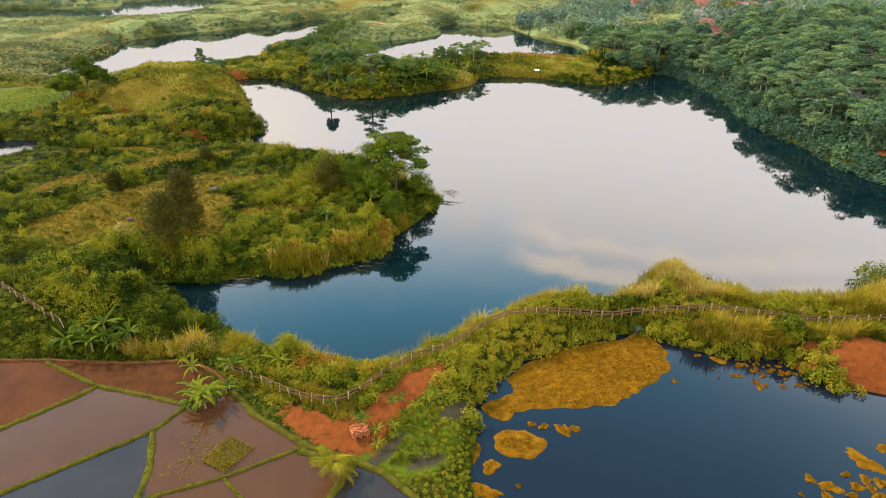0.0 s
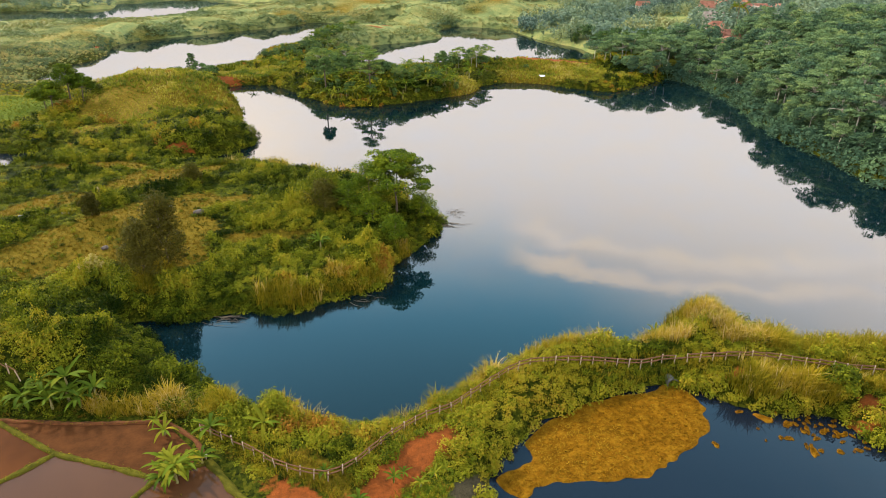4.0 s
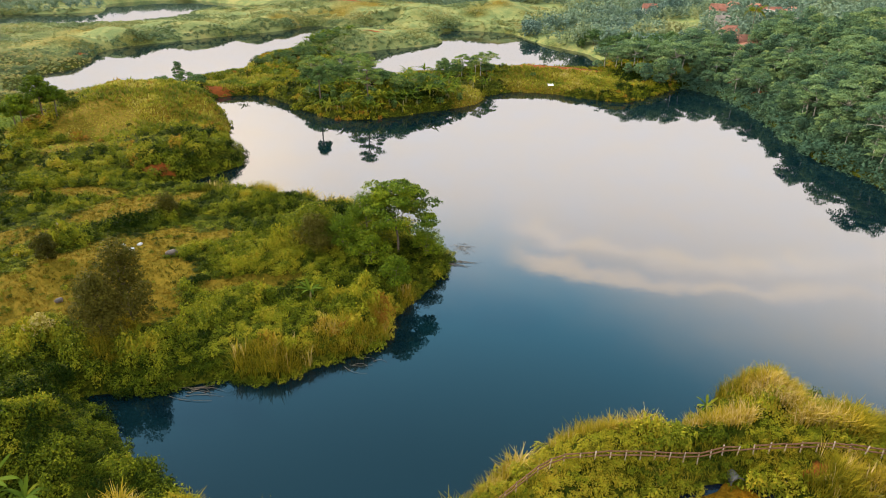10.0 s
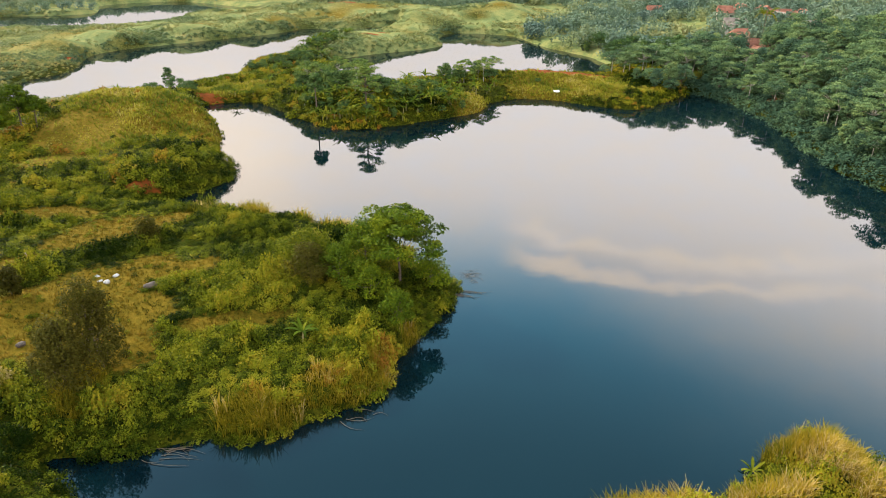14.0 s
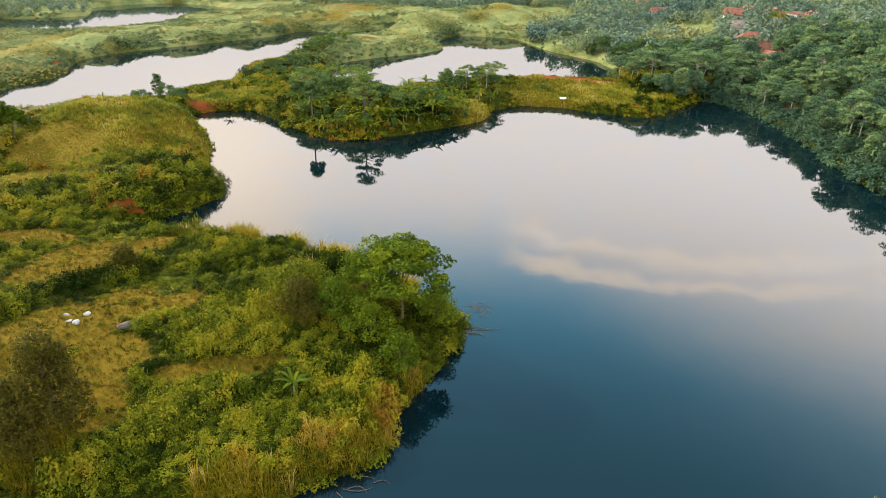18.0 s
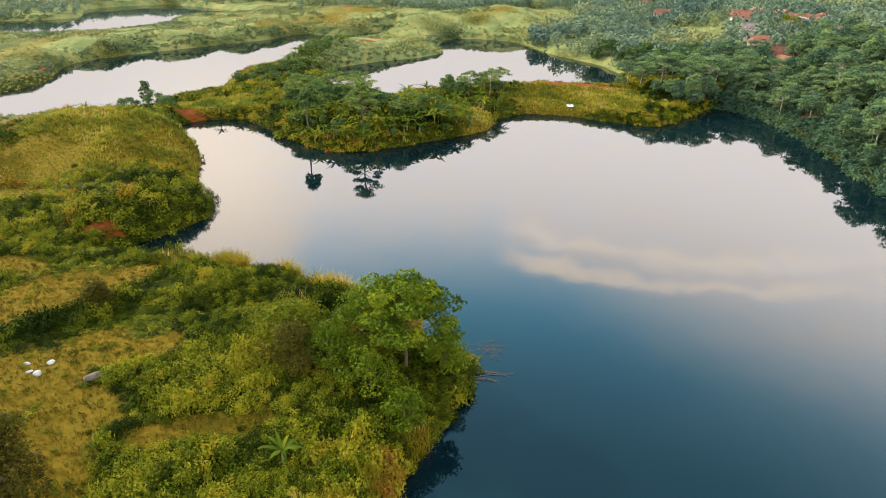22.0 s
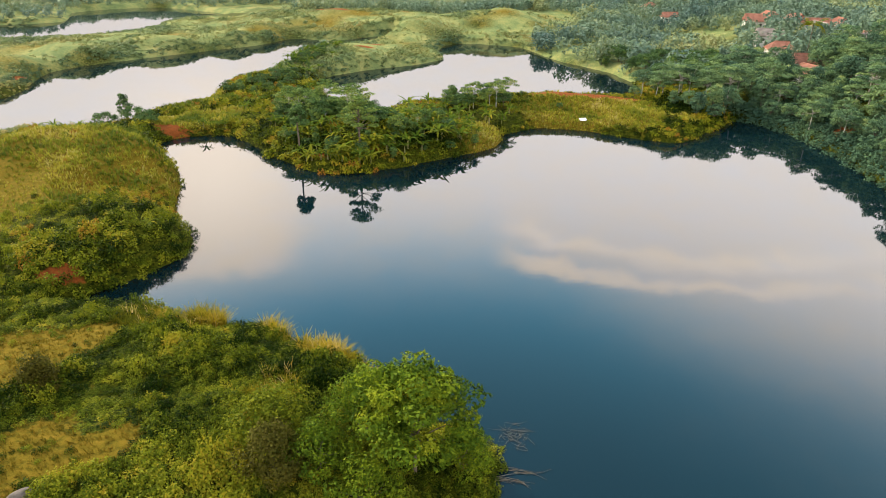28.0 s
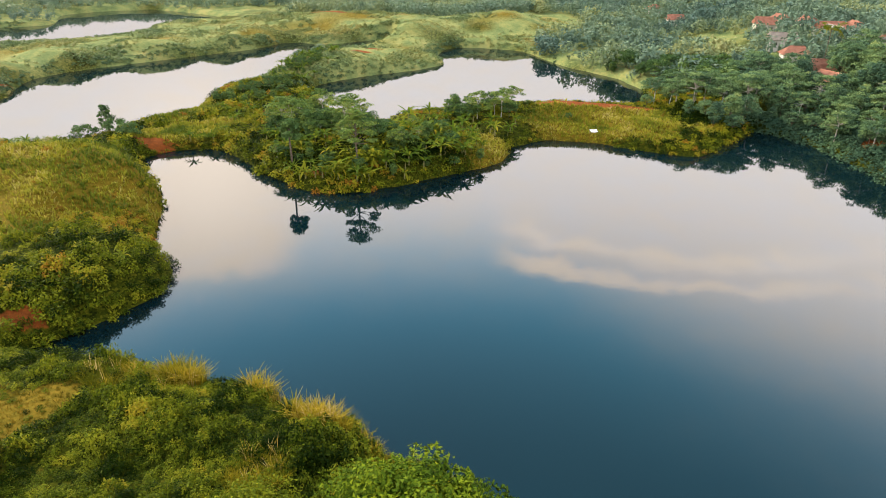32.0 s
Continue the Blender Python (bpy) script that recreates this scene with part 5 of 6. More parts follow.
make_palm(on_ground(122, 292), trng, 13, 14, 4.5, 0.55, "tall coconut palm with browned fronds near the houses")

# ================= paddies =================
PADDY_CELLS = [
    ("paddy_water_red", [(-78, 40), (-60, 38), (-44.5, 49), (-38, 56), (-46, 60.2), (-78, 60.2)], M_PADDYRED, "flooded rice paddy with red-brown mud"),
    ("paddy_water_upper", [(-38, 56), (-27, 53), (-23.5, 55.4), (-29, 60.4), (-46, 60.2)], M_PADDYMUD, "flooded paddy strip with red-brown mud"),
    ("paddy_water_long", [(-60, 38), (-50, 33), (-39, 41), (-29, 49), (-27, 53), (-38, 56), (-44.5, 49)], M_PADDY, "flooded paddy with smooth muddy water"),
    ("paddy_water_dark", [(-50, 33), (-50, 14), (-24, 14), (-26, 40), (-29, 49), (-39, 41)], M_PADDYDARK, "flooded paddy with dark clear water"),
    ("paddy_water_middle", [(-29, 49), (-26, 40), (-25, 41), (-20, 43), (-13.2, 47.2), (-19.5, 51.7), (-23, 55), (-27, 53)], M_PADDY, "flooded paddy with a seedling bed"),
    ("paddy_water_small", [(-26, 40), (-24, 14), (-12, 14), (-17, 40), (-20, 43), (-25, 41)], M_PADDY, "small flooded paddy with muddy water"),
    ("paddy_water_palm", [(-17, 40), (-12, 14), (-11.5, 14), (-10, 40.5), (-8, 45.2), (-13.2, 47.2), (-20, 43)], M_PADDY, "flooded paddy beside the young palm"),
    ("paddy_water_end", [(-10, 40.5), (-11.5, 14), (-0.5, 14), (-1.5, 40), (-5, 43.5), (-8, 45.2)], M_PADDYDARK, "flooded end paddy with dark water")]
for name, outline, mat, label in PADDY_CELLS:
    sheet(name, outline, 0.22, mat, label)


M_CLAYBUND = plain("clay_bund", (0.046, 0.017, 0.006), (0.125, 0.044, 0.013), 1.2, 0.95, 0.6, 9)


def bund(points, width, tall, seed):
    """An earth dyke with an uneven turf back."""
    r = np.random.default_rng(seed)
    P = [np.array(p, float) for p in points]
    line = []
    for a, b in zip(P[:-1], P[1:]):
        n = max(2, int(np.linalg.norm(b - a) / 0.5))
        line += [a + (b - a) * i / n for i in range(n)]
    line.append(P[-1])
    line = np.array(line)
    for _ in range(3):
        line[1:-1] = 0.25 * line[:-2] + 0.5 * line[1:-1] + 0.25 * line[2:]
    t = np.gradient(line, axis=0)
    t /= np.linalg.norm(t, axis=1)[:, None]
    s = np.stack([-t[:, 1], t[:, 0]], 1)
    prof = ((-0.5, 0.0), (-0.40, 0.75), (-0.12, 1.0), (0.15, 0.95), (0.38, 0.7), (0.5, 0.0))
    V = []
    for i in range(len(line)):
        w = width * (1 + 0.35 * math.sin(i * 0.9 + seed) * r.uniform(0, 1))
        for u, h in prof:
            q = line[i] + s[i] * u * w
            V.append((q[0], q[1], 0.10 + h * tall * r.uniform(0.8, 1.2)))
    k = len(prof)
    F = [(i * k + j, (i + 1) * k + j, (i + 1) * k + j + 1, i * k + j + 1) for i in range(len(line) - 1) for j in range(k - 1)]
    ob = mesh_object("paddy_bund", np.array(V), np.array(F), M_CLAYBUND if seed == 10 else M_BUND)
    tagged(ob, "narrow grassy earth bund between flooded paddies", "bund", "paddy bunds")
    q = line[r.integers(0, len(line), len(line) * 5)] + r.normal(size=(len(line) * 5, 2)) * width * 0.24
    return q


turf_on_bunds = [bund(*b) for b in (
    ([(-62, 36.5), (-44.5, 49), (-40, 53.5), (-38, 56)], 0.8, 0.32, 1), ([(-46, 60.2), (-38, 56), (-31, 54.2), (-27, 53)], 0.7, 0.32, 2), ([(-50, 33), (-39, 41), (-29, 49), (-27, 53), (-23, 55.2)], 0.6, 0.30, 3),
    ([(-29, 49), (-27.2, 44), (-24, 14)], 0.75, 0.30, 4), ([(-27, 39.8), (-25, 41), (-20, 43), (-13.2, 47.2)], 0.45, 0.28, 5), ([(-20, 43), (-17, 40), (-12, 14)], 0.4, 0.26, 6),
    ([(-23, 55.2), (-21.5, 53.9), (-19.5, 51.6), (-16, 49.2), (-13, 47), (-8, 45.2), (-5, 43.6), (-1.5, 40.2), (0, 36)], 0.8, 0.42, 7), ([(-8, 45.2), (-10, 40.5), (-12, 30)], 0.8, 0.36, 8), ([(-13.6, 46.6), (-11.4, 45.6), (-9, 45.0)], 1.3, 0.35, 9), ([(-78, 60.5), (-60, 60.2), (-46, 60.6), (-38, 60.2), (-29, 60.7), (-25, 58), (-23.4, 55.6)], 0.5, 0.34, 10))]
q_ = np.concatenate(turf_on_bunds)
scatter("bund_grass", rng, TURF_TUFTS, q_[:, 0], q_[:, 1], np.full(len(q_), 0.34), rng.uniform(0.25, 0.55, len(q_)), 0.0 + 0.4 * rng.random(len(q_)), M_REED, "short grass tufts on the paddy bunds", "grass")


def seedling_bed():
    r = np.random.default_rng(41)
    X, Y = np.meshgrid(np.arange(-1.6, 1.6, 0.22), np.arange(-1.9, 1.9, 0.3))
    a = radians(-28)
    x, y = X.ravel() * math.cos(a) - Y.ravel() * math.sin(a) - 20.4, X.ravel() * math.sin(a) + Y.ravel() * math.cos(a) + 46.0
    scatter("rice_seedlings", r, [blades(r, 8, 0.1, 0.34, 0.05, 0.5) for _ in range(3)], x, y, np.full(len(x), 0.2), r.uniform(0.8, 1.2, len(x)), 0.25 + 0.2 * r.random(len(x)), M_REED, "rows of dull green rice seedlings in shallow water", "rice")
    n = 160
    x, y = r.normal(-24, 1.1, n), r.normal(46.2, 2.0, n)
    scatter("rice_stubble", r, [blades(r, 6, 0.12, 0.16, 0.05, 0.9) for _ in range(3)], x, y, np.full(n, 0.2), r.uniform(0.6, 1.2, n), 0.35 + 0.2 * r.random(n), M_REED, "sparse rice stubble in muddy water", "rice")


seedling_bed()

# ================= fence =================
def make_fence(points, label, seed):
    r = np.random.default_rng(seed)
    f = thing("fence", Matrix(), label, "fence")
    P = np.array(points, float)
    seg = np.linalg.norm(np.diff(P, axis=0), axis=1)
    L_ = np.concatenate([[0], np.cumsum(seg)])
    n = int(L_[-1] / 1.42)
    s = np.linspace(0, L_[-1], n + 1)
    x, y = np.interp(s, L_, P[:, 0]), np.interp(s, L_, P[:, 1])
    z = height(x, y)
    z = np.convolve(np.pad(z, 2, "edge"), np.ones(5) / 5, "valid")
    post_mesh = rail_mesh = None
    for i in range(n + 1):
        if post_mesh is None:
            o = mesh_object("post", *tube([(0, 0, -0.5), (0, 0, 0.5), (0.01, 0, 1.05), (0.01, 0, 1.07)], [0.065, 0.062, 0.058, 0.025], 7), M_POST, f)
            post_mesh = o.data
        else:
            o = new("post", post_mesh)
            o.parent = f
        o.matrix_basis = pose(x[i], y[i], z[i] + 0.1, r.normal() * 3, r.normal() * 3, r.uniform(0, 360)) @ Matrix.Scale(r.uniform(0.9, 1.12), 4)
    for i in range(n):
        a, b = Vector((x[i], y[i], z[i])), Vector((x[i + 1], y[i + 1], z[i + 1]))
        for lev in (0.50, 0.93):
            if r.random() < 0.06:
                continue
            p, q = a + Vector((0, 0, 0.1 + lev + r.normal() * 0.03)), b + Vector((0, 0, 0.1 + lev + r.normal() * 0.03))
            d = q - p
            if rail_mesh is None:
                o = mesh_object("rail", *tube([(-0.06, 0, 0), (0.5, 0.012, -0.012), (1.06, 0, 0)], [0.062, 0.058, 0.052], 6), M_RAIL, f)
                rail_mesh = o.data
            else:
                o = new("rail", rail_mesh)
                o.parent = f
            o.matrix_basis = Matrix.Translation(p) @ d.to_track_quat("X", "Z").to_matrix().to_4x4() @ Matrix.Diagonal((d.length, 0.8, 1.7, 1))
    return f


make_fence(FENCE, "weathered pale wooden rail fence along the embankment path", 51)
make_fence(FENCE_WEST, "weathered wooden rail fence half lost in scrub", 52)

# ================= floating weed on the pond =================
def weed_mat(cx, cy, rx, ry, turn, seed, label="ochre mat of floating water weed on the pond"):
    r = np.random.default_rng(seed)
    n, rings = max(26, int(9 * (rx + ry))), 6
    ph = r.uniform(0, 6, 4)
    V, F = [(0, 0, 0.12)], []
    for k in range(1, rings + 1):
        f = k / rings
        for i in range(n):
            a = 2 * math.pi * i / n
            w = 1 + 0.16 * math.sin(2 * a + ph[0]) + 0.15 * math.sin(3 * a + ph[1]) + 0.08 * math.sin(5 * a + ph[2]) + 0.05 * math.sin(9 * a + ph[3]) + 0.07 * r.normal()
            V.append((rx * f * w * math.cos(a), ry * f * w * math.sin(a), (0.10 + 0.05 * r.normal() * (k < rings)) if k < rings else -0.02))
    for i in range(n):
        q = (i + 1) % n
        F.append((0, 1 + i, 1 + q, 1 + q))
        for k in range(rings - 1):
            o, p = 1 + k * n, 1 + (k + 1) * n
            F.append((o + i, p + i, p + q, o + q))
    bm = bmesh.new()
    vs = [bm.verts.new(v) for v in V]
    for f in F:
        bm.faces.new([vs[j] for j in (f[:3] if f[2] == f[3] else f)])
    ob = part("weed_mat", bm, M_WEED, None, "", True)
    ob.matrix_basis = pose(cx, cy, 0.016, 0, 0, turn)
    return tagged(ob, label, "water weed", "floating weed mats")


BIG_MAT = [(7.9, 56.2), (7.5, 58.3), (10, 61.2), (14.5, 64.5), (21, 66.4), (25.6, 68), (26.9, 66.6), (27.7, 64.7), (27.0, 63.0), (27.6, 61.3), (24.3, 57.9), (19.3, 54.4), (16.2, 53.6), (12, 53.4), (8.5, 52.9), (6.9, 51.3), (4.6, 52.2), (4.0, 53.8), (6.4, 55.0)]
OVAL_MAT = [(5.0, 49.3), (7.0, 50.2), (9.2, 50.0), (10.4, 48.7), (10.5, 47.6), (8.6, 46.0), (6.6, 45.9), (5.5, 47.2)]


def outline_mat(outline, step, label):
    """A wide mat of weed with a ragged edge, as a fine grid cut to its outline."""
    P = smooth(outline, 2)
    xs, ys = np.arange(P[:, 0].min() - 1, P[:, 0].max() + 1, step), np.arange(P[:, 1].min() - 1, P[:, 1].max() + 1, step)
    X, Y = np.meshgrid(xs, ys)
    x, y = X.ravel(), Y.ravel()
    d = distance_in(P, x, y) + 0.7 * value_noise(x, y, 1.1, 81) + 0.5 * value_noise(x, y, 3.2, 82)
    z = np.clip(d * 0.5, -0.05, 0.10) + np.where(d > 0.1, 0.07 * value_noise(x, y, 0.35, 83) + 0.10 * value_noise(x, y, 1.4, 84), 0) + 0.016
    n = len(xs)
    i, j = np.meshgrid(np.arange(n - 1), np.arange(len(ys) - 1))
    o = (j * n + i).ravel()
    F = np.stack([o, o + 1, o + n + 1, o + n], 1)
    F = F[(d[F] > -0.05).any(1)]
    used, inv = np.unique(F.ravel(), return_inverse=True)
    ob = mesh_object("weed_mat", np.stack([x, y, z], 1)[used], inv.reshape(-1, 4), M_WEED)
    return tagged(ob, label, "water weed", "floating weed mats")


outline_mat(BIG_MAT, 0.16, "very large ochre mat of floating water weed filling the pond's corner")
outline_mat(OVAL_MAT, 0.16, "small oval ochre mat of floating water weed")
for i, (x, y, rx, ry) in enumerate(((3.4, 47.0, 0.6, 1.5), (4.8, 45.0, 1.0, 1.0), (3.8, 42.0, 0.8, 2.2), (12.6, 50.1, 1.2, 0.6), (13.8, 50.3, 0.7, 0.4), (9.4, 50.9, 0.6, 0.3), (10.6, 50.6, 0.7, 0.3), (7.2, 42.6, 0.3, 0.25), (26.6, 58.4, 0.5, 0.3),
                                    (33.2, 62.4, 1.9, 0.5), (31.0, 63.4, 0.9, 0.5), (35.4, 61.6, 1.3, 0.6), (36.0, 57.6, 1.5, 0.6), (38.6, 57.6, 0.9, 0.5), (40.6, 57.8, 0.8, 0.45), (37.2, 59.4, 0.8, 0.4), (38.8, 60.6, 0.9, 0.5),
                                    (40.6, 60.2, 0.7, 0.4), (36.4, 60.4, 0.7, 0.35), (34.4, 59.4, 1.0, 0.35), (39.6, 59.0, 0.6, 0.35), (41.8, 59.0, 0.6, 0.4), (37.6, 62.0, 0.8, 0.4), (41.1, 46.2, 1.9, 0.8), (44.1, 48.0, 0.9, 0.7),
                                    (38.3, 44.5, 0.5, 0.4), (39.8, 43.9, 0.7, 0.6), (40.9, 43.5, 0.8, 0.6), (34.6, 43.9, 0.6, 0.6), (36.0, 42.9, 1.2, 0.6), (38.5, 43.0, 0.8, 0.6), (39.7, 42.7, 0.7, 0.4), (35.1, 41.8, 0.8, 0.4), (32.8, 42.0, 0.3, 0.2), (37.5, 42.0, 0.6, 0.4), (39.9, 41.9, 0.8, 0.4))):
    s_ = 0.48 if x > 30 and y > 56 else 0.9
    weed_mat(x, y, rx * s_, max(ry, 0.62 * rx) * s_, 37 * i, 10 + i)


mr = np.random.default_rng(63)
for i in range(46):
    x, y = 37.8 + mr.normal() * 2.6, 60.0 + mr.normal() * 1.5
    weed_mat(x, y, mr.uniform(0.12, 0.42), mr.uniform(0.10, 0.28), mr.uniform(0, 180), 100 + i, "little ochre raft of floating water weed")


def weed_sprigs():
    r = np.random.default_rng(61)
    x, y = field(r, 2, 30, 40, 69, 0.36)
    d = np.maximum(distance_in(smooth(BIG_MAT, 2), x, y) + 0.5 * value_noise(x, y, 1.1, 81), 1.3 - np.hypot((x - 8) / 1.9, y - 47.9))
    k = d > 0.25
    tone = 0.5 + 0.5 * value_noise(x[k], y[k], 2.5, 85) + 0.12 * r.normal(size=k.sum())
    scatter("weed_sprigs", r, [puff(r, 6, (0, 0, 0.04), 0.26, 0.10, 0.17, True) for _ in range(4)], x[k], y[k], np.full(k.sum(), 0.08), r.uniform(0.7, 1.3, k.sum()), tone, M_SPRIG,
            "ochre leafy sprigs rising from the floating weed", "water weed")


weed_sprigs()

# ================= small things =================
def stone(name, x, y, r_, material, label, category, seed, squash=0.6, lift=0.0):
    g = np.random.default_rng(seed)
    bm = bmesh.new()
    bmesh.ops.create_icosphere(bm, subdivisions=2, radius=1)
    ph = g.uniform(0, 6, 3)
    for v in bm.verts:
        w = 1 + 0.18 * math.sin(2.3 * v.co.x + ph[0]) + 0.15 * math.sin(2.9 * v.co.y + ph[1]) + 0.10 * math.sin(4.1 * v.co.z + ph[2])
        v.co = Vector((v.co.x * w * r_, v.co.y * w * r_ * 0.75, v.co.z * w * r_ * squash))
    ob = part(name, bm, material, None, "", True)
    ob.matrix_basis = pose(x, y, ground_at(x, y) + r_ * squash * 0.5 + lift, 0, 0, g.uniform(0, 360))
    return tagged(ob, label, category, "stones in the clearings")


for i, (x, y, r_) in enumerate(((-46.3, 107.9, 0.52), (-46.4, 105.6, 0.55), (-47.4, 105.9, 0.38), (-48.6, 107.6, 0.40), (-67.0, 101.2, 0.6), (-66.0, 101.0, 0.5), (-61.4, 103.2, 0.55), (-60.6, 103.4, 0.4))):
    stone("pale_stone", x, y, r_ * 0.85, M_STONE, "pale whitish stone lying in the short grass", "stone", 70 + i, 0.55)
stone("boulder", -40.8, 105.6, 0.85, M_GREYSTONE, "large grey-brown boulder half under the scrub", "boulder", 80, 0.7)
stone("boulder", -50.0, 92.5, 0.5, M_GREYSTONE, "grey boulder in the dry grass", "boulder", 81, 0.6)

pole_top = 7.2 - ground_at(-58.9, 110.0)
pole = thing("leaning_pole", on_ground(-58.9, 110.0), "pale bare leaning wooden pole in the scrub", "pole")
mesh_object("shaft", *tube([(0, 0, -0.3), (-0.05, 0.05, pole_top * 0.5), (-0.2, 0.1, pole_top)], [0.10, 0.085, 0.07], 7), M_WOOD, pole)

marker = thing("marker_post", on_ground(-23.3, 55.6), "short white-capped marker post on the paddy bund", "post")
mesh_object("shaft", *tube([(0, 0, -0.2), (0, 0, 0.45)], [0.05, 0.05], 7), M_WOOD, marker)
mesh_object("cap", *tube([(0, 0, 0.40), (0, 0, 0.44), (0, 0, 0.66), (0, 0, 0.70)], [0.05, 0.17, 0.15, 0.04], 9), M_STONE, marker)


def brick_stack(x, y, turn):
    r = np.random.default_rng(91)
    t = thing("brick_stack", on_ground(x, y, turn), "untidy stack of orange clay bricks on timber bearers", "brick stack")
    for dx in (-0.6, 0.0, 0.6):
        mesh_object("bearer", *tube([(dx, -0.85, 0.05), (dx, 0.9, 0.07)], [0.06, 0.05], 6), M_WOOD, t)
    bm = bmesh.new()
    bmesh.ops.create_cube(bm, size=1)
    bmesh.ops.bevel(bm, geom=bm.edges[:], offset=0.04, segments=1, affect="EDGES")
    data = None
    for lev in range(6):
        for i in range(7):
            for j in range(5):
                if r.random() < 0.10 + 0.07 * lev:
                    continue
                if data is None:
                    o = part("brick", bm, M_BRICK, t)
                    data = o.data
                else:
                    o = new("brick", data)
                    o.parent = t
                a = 90 if (lev + i) % 2 else 0
                o.matrix_basis = pose(-0.75 + i * 0.25 + r.normal() * 0.03, -0.55 + j * 0.27 + r.normal() * 0.03, 0.16 + lev * 0.11, r.normal() * 5, r.normal() * 5, a + r.normal() * 9) @ Matrix.Diagonal((0.24, 0.20, 0.10, 1))
    return t


brick_stack(-8.1, 48.7, 20)


def culvert(x, y, turn, label):
    t = thing("culvert", pose(x, y, 0.35, 0, 0, turn), label, "culvert")
    V, F = [], []
    n = 14
    for yy, rr in ((-0.05, 0.72), (-0.05, 0.58), (1.4, 0.58), (1.4, 0.72)):
        for i in range(n):
            a = 2 * math.pi * i / n
            V.append((rr * math.cos(a), yy, rr * math.sin(a)))
    for k in range(3):
        for i in range(n):
            F.append((k * n + i, k * n + (i + 1) % n, (k + 1) * n + (i + 1) % n, (k + 1) * n + i))
    mesh_object("pipe", np.array(V), np.array(F), M_CONCRETE, t, (), True)
    # blackened cone closes the pipe, painted as the darkness inside
    c = [(0.6 * math.cos(2 * math.pi * i / n), 0.9 + 0.05 * math.sin(i), 0.6 * math.sin(2 * math.pi * i / n)) for i in range(n)] + [(0, 1.1, 0)]
    mesh_object("shaded_end", np.array(c), np.array([(i, (i + 1) % n, n, n) for i in range(n)])[:, :3], M_DARK, t)
    return t


culvert(25.2, 67.6, 10, "dark concrete culvert mouth at the pond's corner")
culvert(29.2, 67.3, -8, "wide dark culvert mouth opening into the pond")


def shelter(x, y):
    t = thing("tarpaulin_shelter", pose(x, y, max(ground_at(x, y), 0.1), 0, 0, 8) @ Matrix.Scale(0.72, 4), "low shelter of white tarpaulin on sticks at the waterside", "shelter")
    for dx, dy, h in ((-1.2, -0.7, 0.8), (1.2, -0.7, 0.9), (-1.2, 0.8, 1.3), (1.2, 0.8, 1.3)):
        mesh_object("stick", *tube([(dx, dy, -0.5), (dx, dy, h)], [0.04, 0.035], 6), M_WOOD, t)
    V, F = [], []
    for lay in (0.0, -0.025):
        for i in range(7):
            for j in range(5):
                u, v = i / 6, j / 4
                V.append((-1.35 + 2.7 * u, -0.9 + 1.9 * v, 0.85 + 0.5 * v - 0.10 * math.sin(math.pi * u) + 0.03 * math.sin(9 * u + 5 * v) + lay))
    for lay in range(2):
        for i in range(6):
            for j in range(4):
                o = lay * 35 + i * 5 + j
                F.append((o, o + 5, o + 6, o + 1))
    mesh_object("tarpaulin", np.array(V), np.array(F), M_TARP, t)
    return t


shelter(33.6, 236.9)


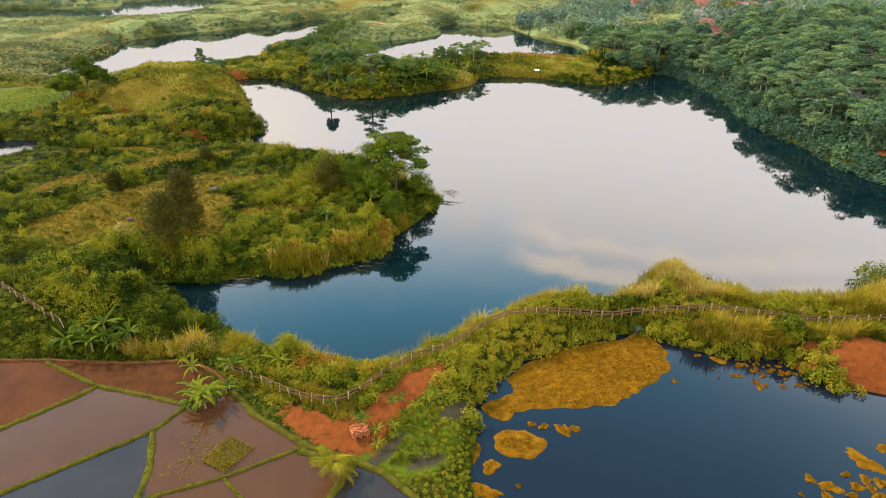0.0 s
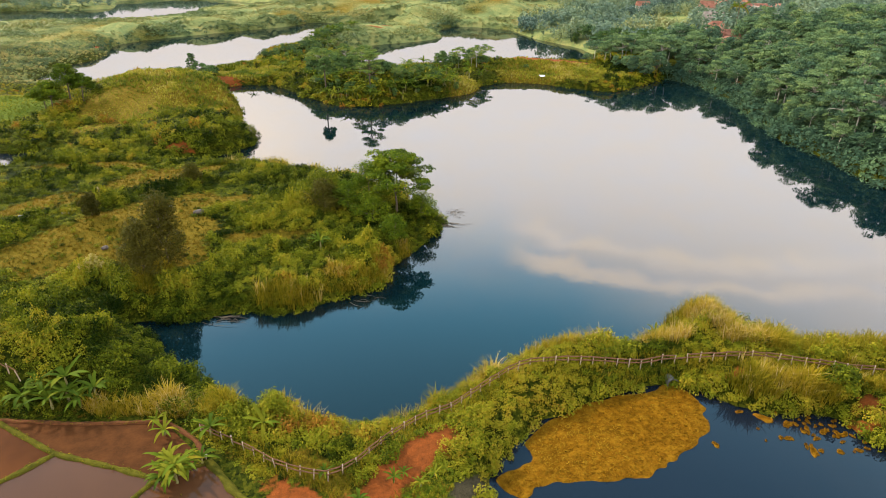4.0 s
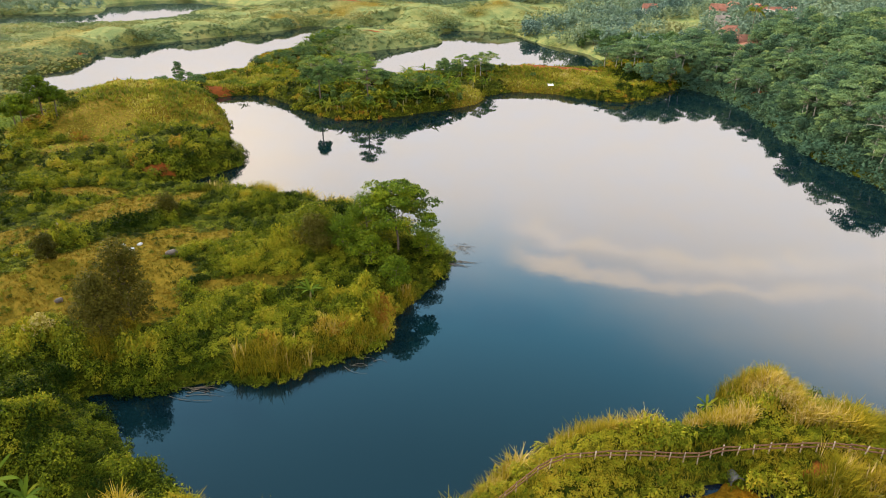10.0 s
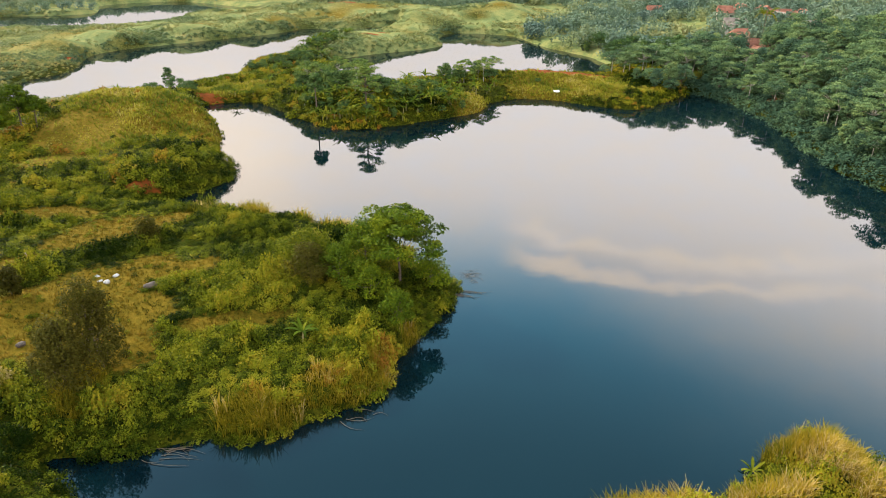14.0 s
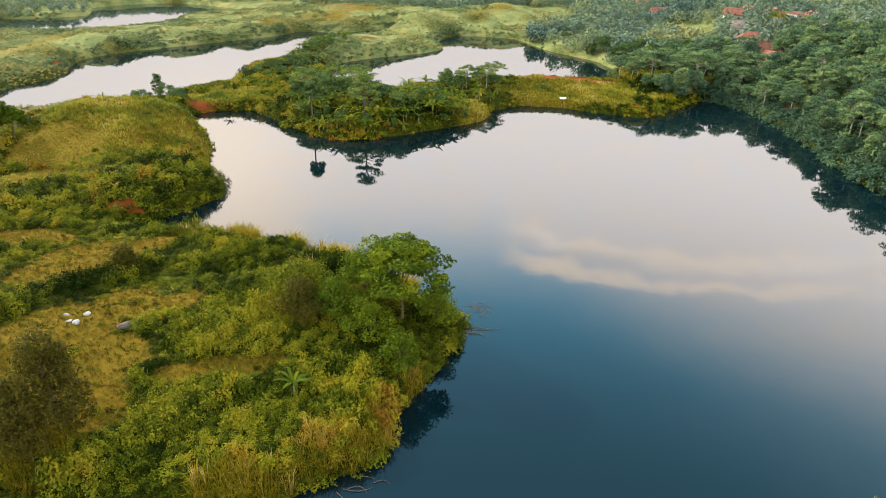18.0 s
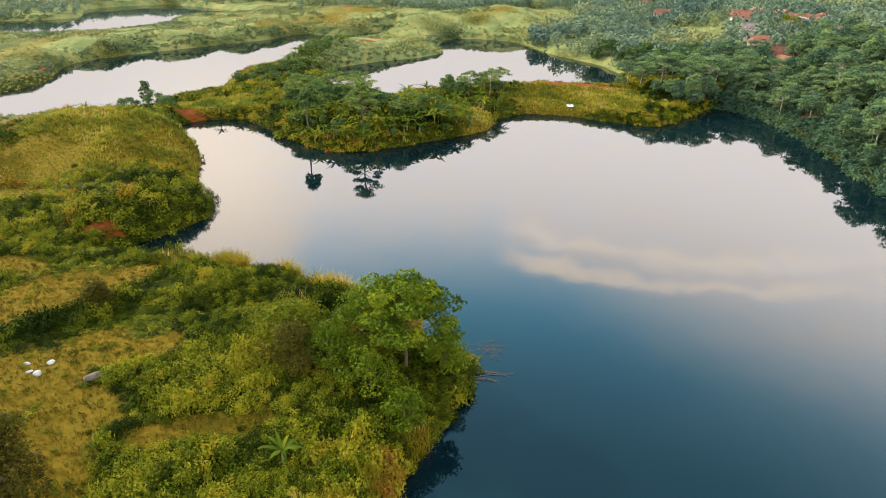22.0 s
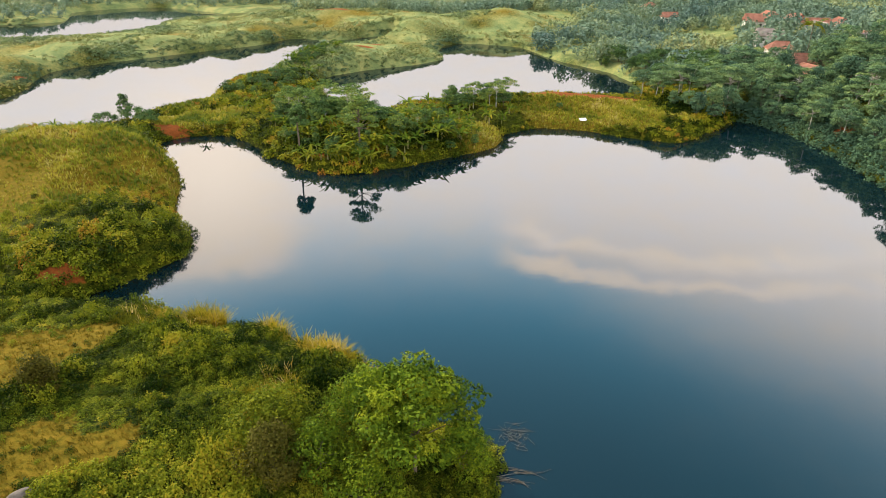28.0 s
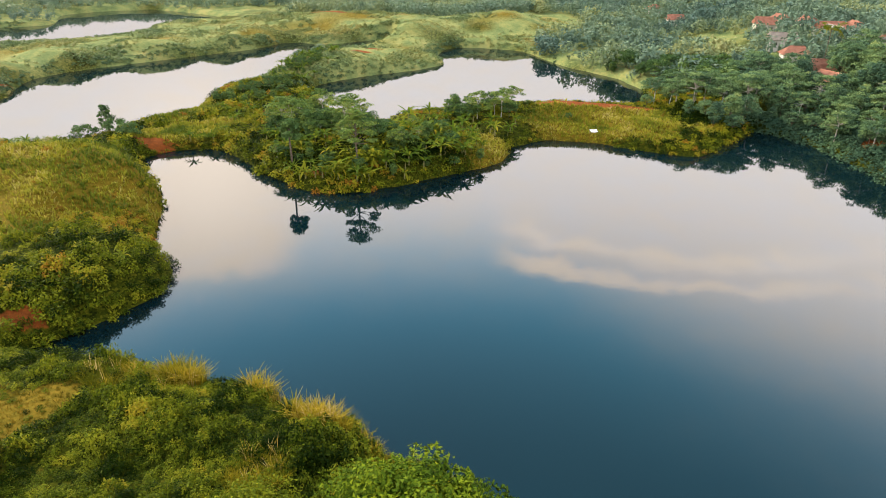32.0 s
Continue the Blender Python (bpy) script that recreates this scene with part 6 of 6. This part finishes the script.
def house(x, y, turn, w, l, h, hip, roof, label):
    z = ground_at(x, y)
    t = thing("house", pose(x, y, z, 0, 0, turn), label, "house", "houses of the village")
    bm = bmesh.new()
    a, b, th = w / 2, l / 2, 0.18
    ring = [(-a, -b), (a, -b), (a, b), (-a, b)]
    inner = [(-a + th, -b + th), (a - th, -b + th), (a - th, b - th), (-a + th, b - th)]
    lo, hi = [bm.verts.new((*p, -1)) for p in ring], [bm.verts.new((*p, h)) for p in ring]
    li, hi2 = [bm.verts.new((*p, -1)) for p in inner], [bm.verts.new((*p, h)) for p in inner]
    for i in range(4):
        j = (i + 1) % 4
        bm.faces.new((lo[i], lo[j], hi[j], hi[i])), bm.faces.new((li[j], li[i], hi2[i], hi2[j])), bm.faces.new((hi[i], hi[j], hi2[j], hi2[i]))
    part("wall", bm, M_WALL, t)
    o, rise_ = 0.6, 0.36 * w
    for lay in ("roof",):
        bm = bmesh.new()
        e = [bm.verts.new(p) for p in ((-a - o, -b - o, h - 0.15), (a + o, -b - o, h - 0.15), (a + o, b + o, h - 0.15), (-a - o, b + o, h - 0.15))]
        r1, r2 = bm.verts.new((0, -b - o + hip, h + rise_)), bm.verts.new((0, b + o - hip, h + rise_))
        for f in ((e[0], e[1], r1), (e[1], e[2], r2, r1), (e[2], e[3], r2), (e[3], e[0], r1, r2)):
            bm.faces.new(f)
        g = bmesh.ops.solidify(bm, geom=bm.faces[:], thickness=0.14)
        rf = part(lay, bm, roof, t)
    mesh_object("ridge_cap", *tube([(0, -b - o + hip, h + rise_ + 0.02), (0, b + o - hip, h + rise_ + 0.02)], [0.13, 0.13], 6), roof, rf)
    for k, sy in enumerate((-0.28, 0.28)):
        bm = bmesh.new()
        bmesh.ops.create_cube(bm, size=1, matrix=pose(-a - 0.02, sy * l, h * 0.55) @ Matrix.Diagonal((0.08, 1.2, 1.0, 1)))
        bmesh.ops.bevel(bm, geom=bm.edges[:], offset=0.02, segments=1, affect="EDGES")
        part("window", bm, M_DARK, t)
    bm = bmesh.new()
    bmesh.ops.create_cube(bm, size=1, matrix=pose(0.5, -b - 0.02, 1.0) @ Matrix.Diagonal((0.9, 0.08, 2.05, 1)))
    bmesh.ops.bevel(bm, geom=bm.edges[:], offset=0.02, segments=1, affect="EDGES")
    part("door", bm, M_WOOD, t)
    return t


hr = np.random.default_rng(97)
for i, (x, y) in enumerate(HOUSES):
    pale = i in (7, 9, 12, 13, 14)
    house(x, y, float(hr.choice([75, 90, 105, 15, 0])), hr.uniform(6, 8), hr.uniform(8, 10), hr.uniform(3.0, 3.6), float(hr.choice([0.3, 2.6])), M_PALEROOF if pale else M_ROOF,
          "village house with a faded pinkish roof among trees" if pale else "village house with a terracotta tiled roof among trees")


def dead_branches():
    r = np.random.default_rng(101)
    for cx, cy, n, thin, lab in ((-30.5, 80.9, 15, 1.0, "tangle of dead pale branches lying in the shallows"), (-11.6, 86.6, 5, 1.0, "dead twigs trailing into the water"), (-0.6, 112.4, 13, 0.8, "bare twiggy branch reaching out over the water"),
                                 (1.2, 117.4, 46, 0.4, "brown crown of a drowned bush just breaking the surface")):
        t = thing("dead_branch", pose(cx, cy, 0.02), lab, "branch")
        for _ in range(n):
            a = r.uniform(0, 2 * math.pi) if n > 20 else r.uniform(-0.7, 0.6)
            l, bow = r.uniform(0.8, 2.4) if n > 20 else r.uniform(1.5, 4.5), r.uniform(-0.5, 0.5)
            p = r.normal(size=2) * 0.8
            e = (p[0] + math.cos(a) * l, p[1] + math.sin(a) * l * 0.6, r.uniform(-0.03, 0.08))
            pts = [(p[0] + (e[0] - p[0]) * f - bow * math.sin(a) * math.sin(math.pi * f), p[1] + (e[1] - p[1]) * f + bow * math.sin(math.pi * f), 0.04 + 0.05 * math.sin(math.pi * f) + (e[2] - 0.04) * f) for f in (0, 0.25, 0.5, 0.75, 1)]
            mesh_object("twig", *tube(pts, [q * thin for q in (0.035, 0.03, 0.024, 0.016, 0.008)], 5), M_TWIG, t)


dead_branches()
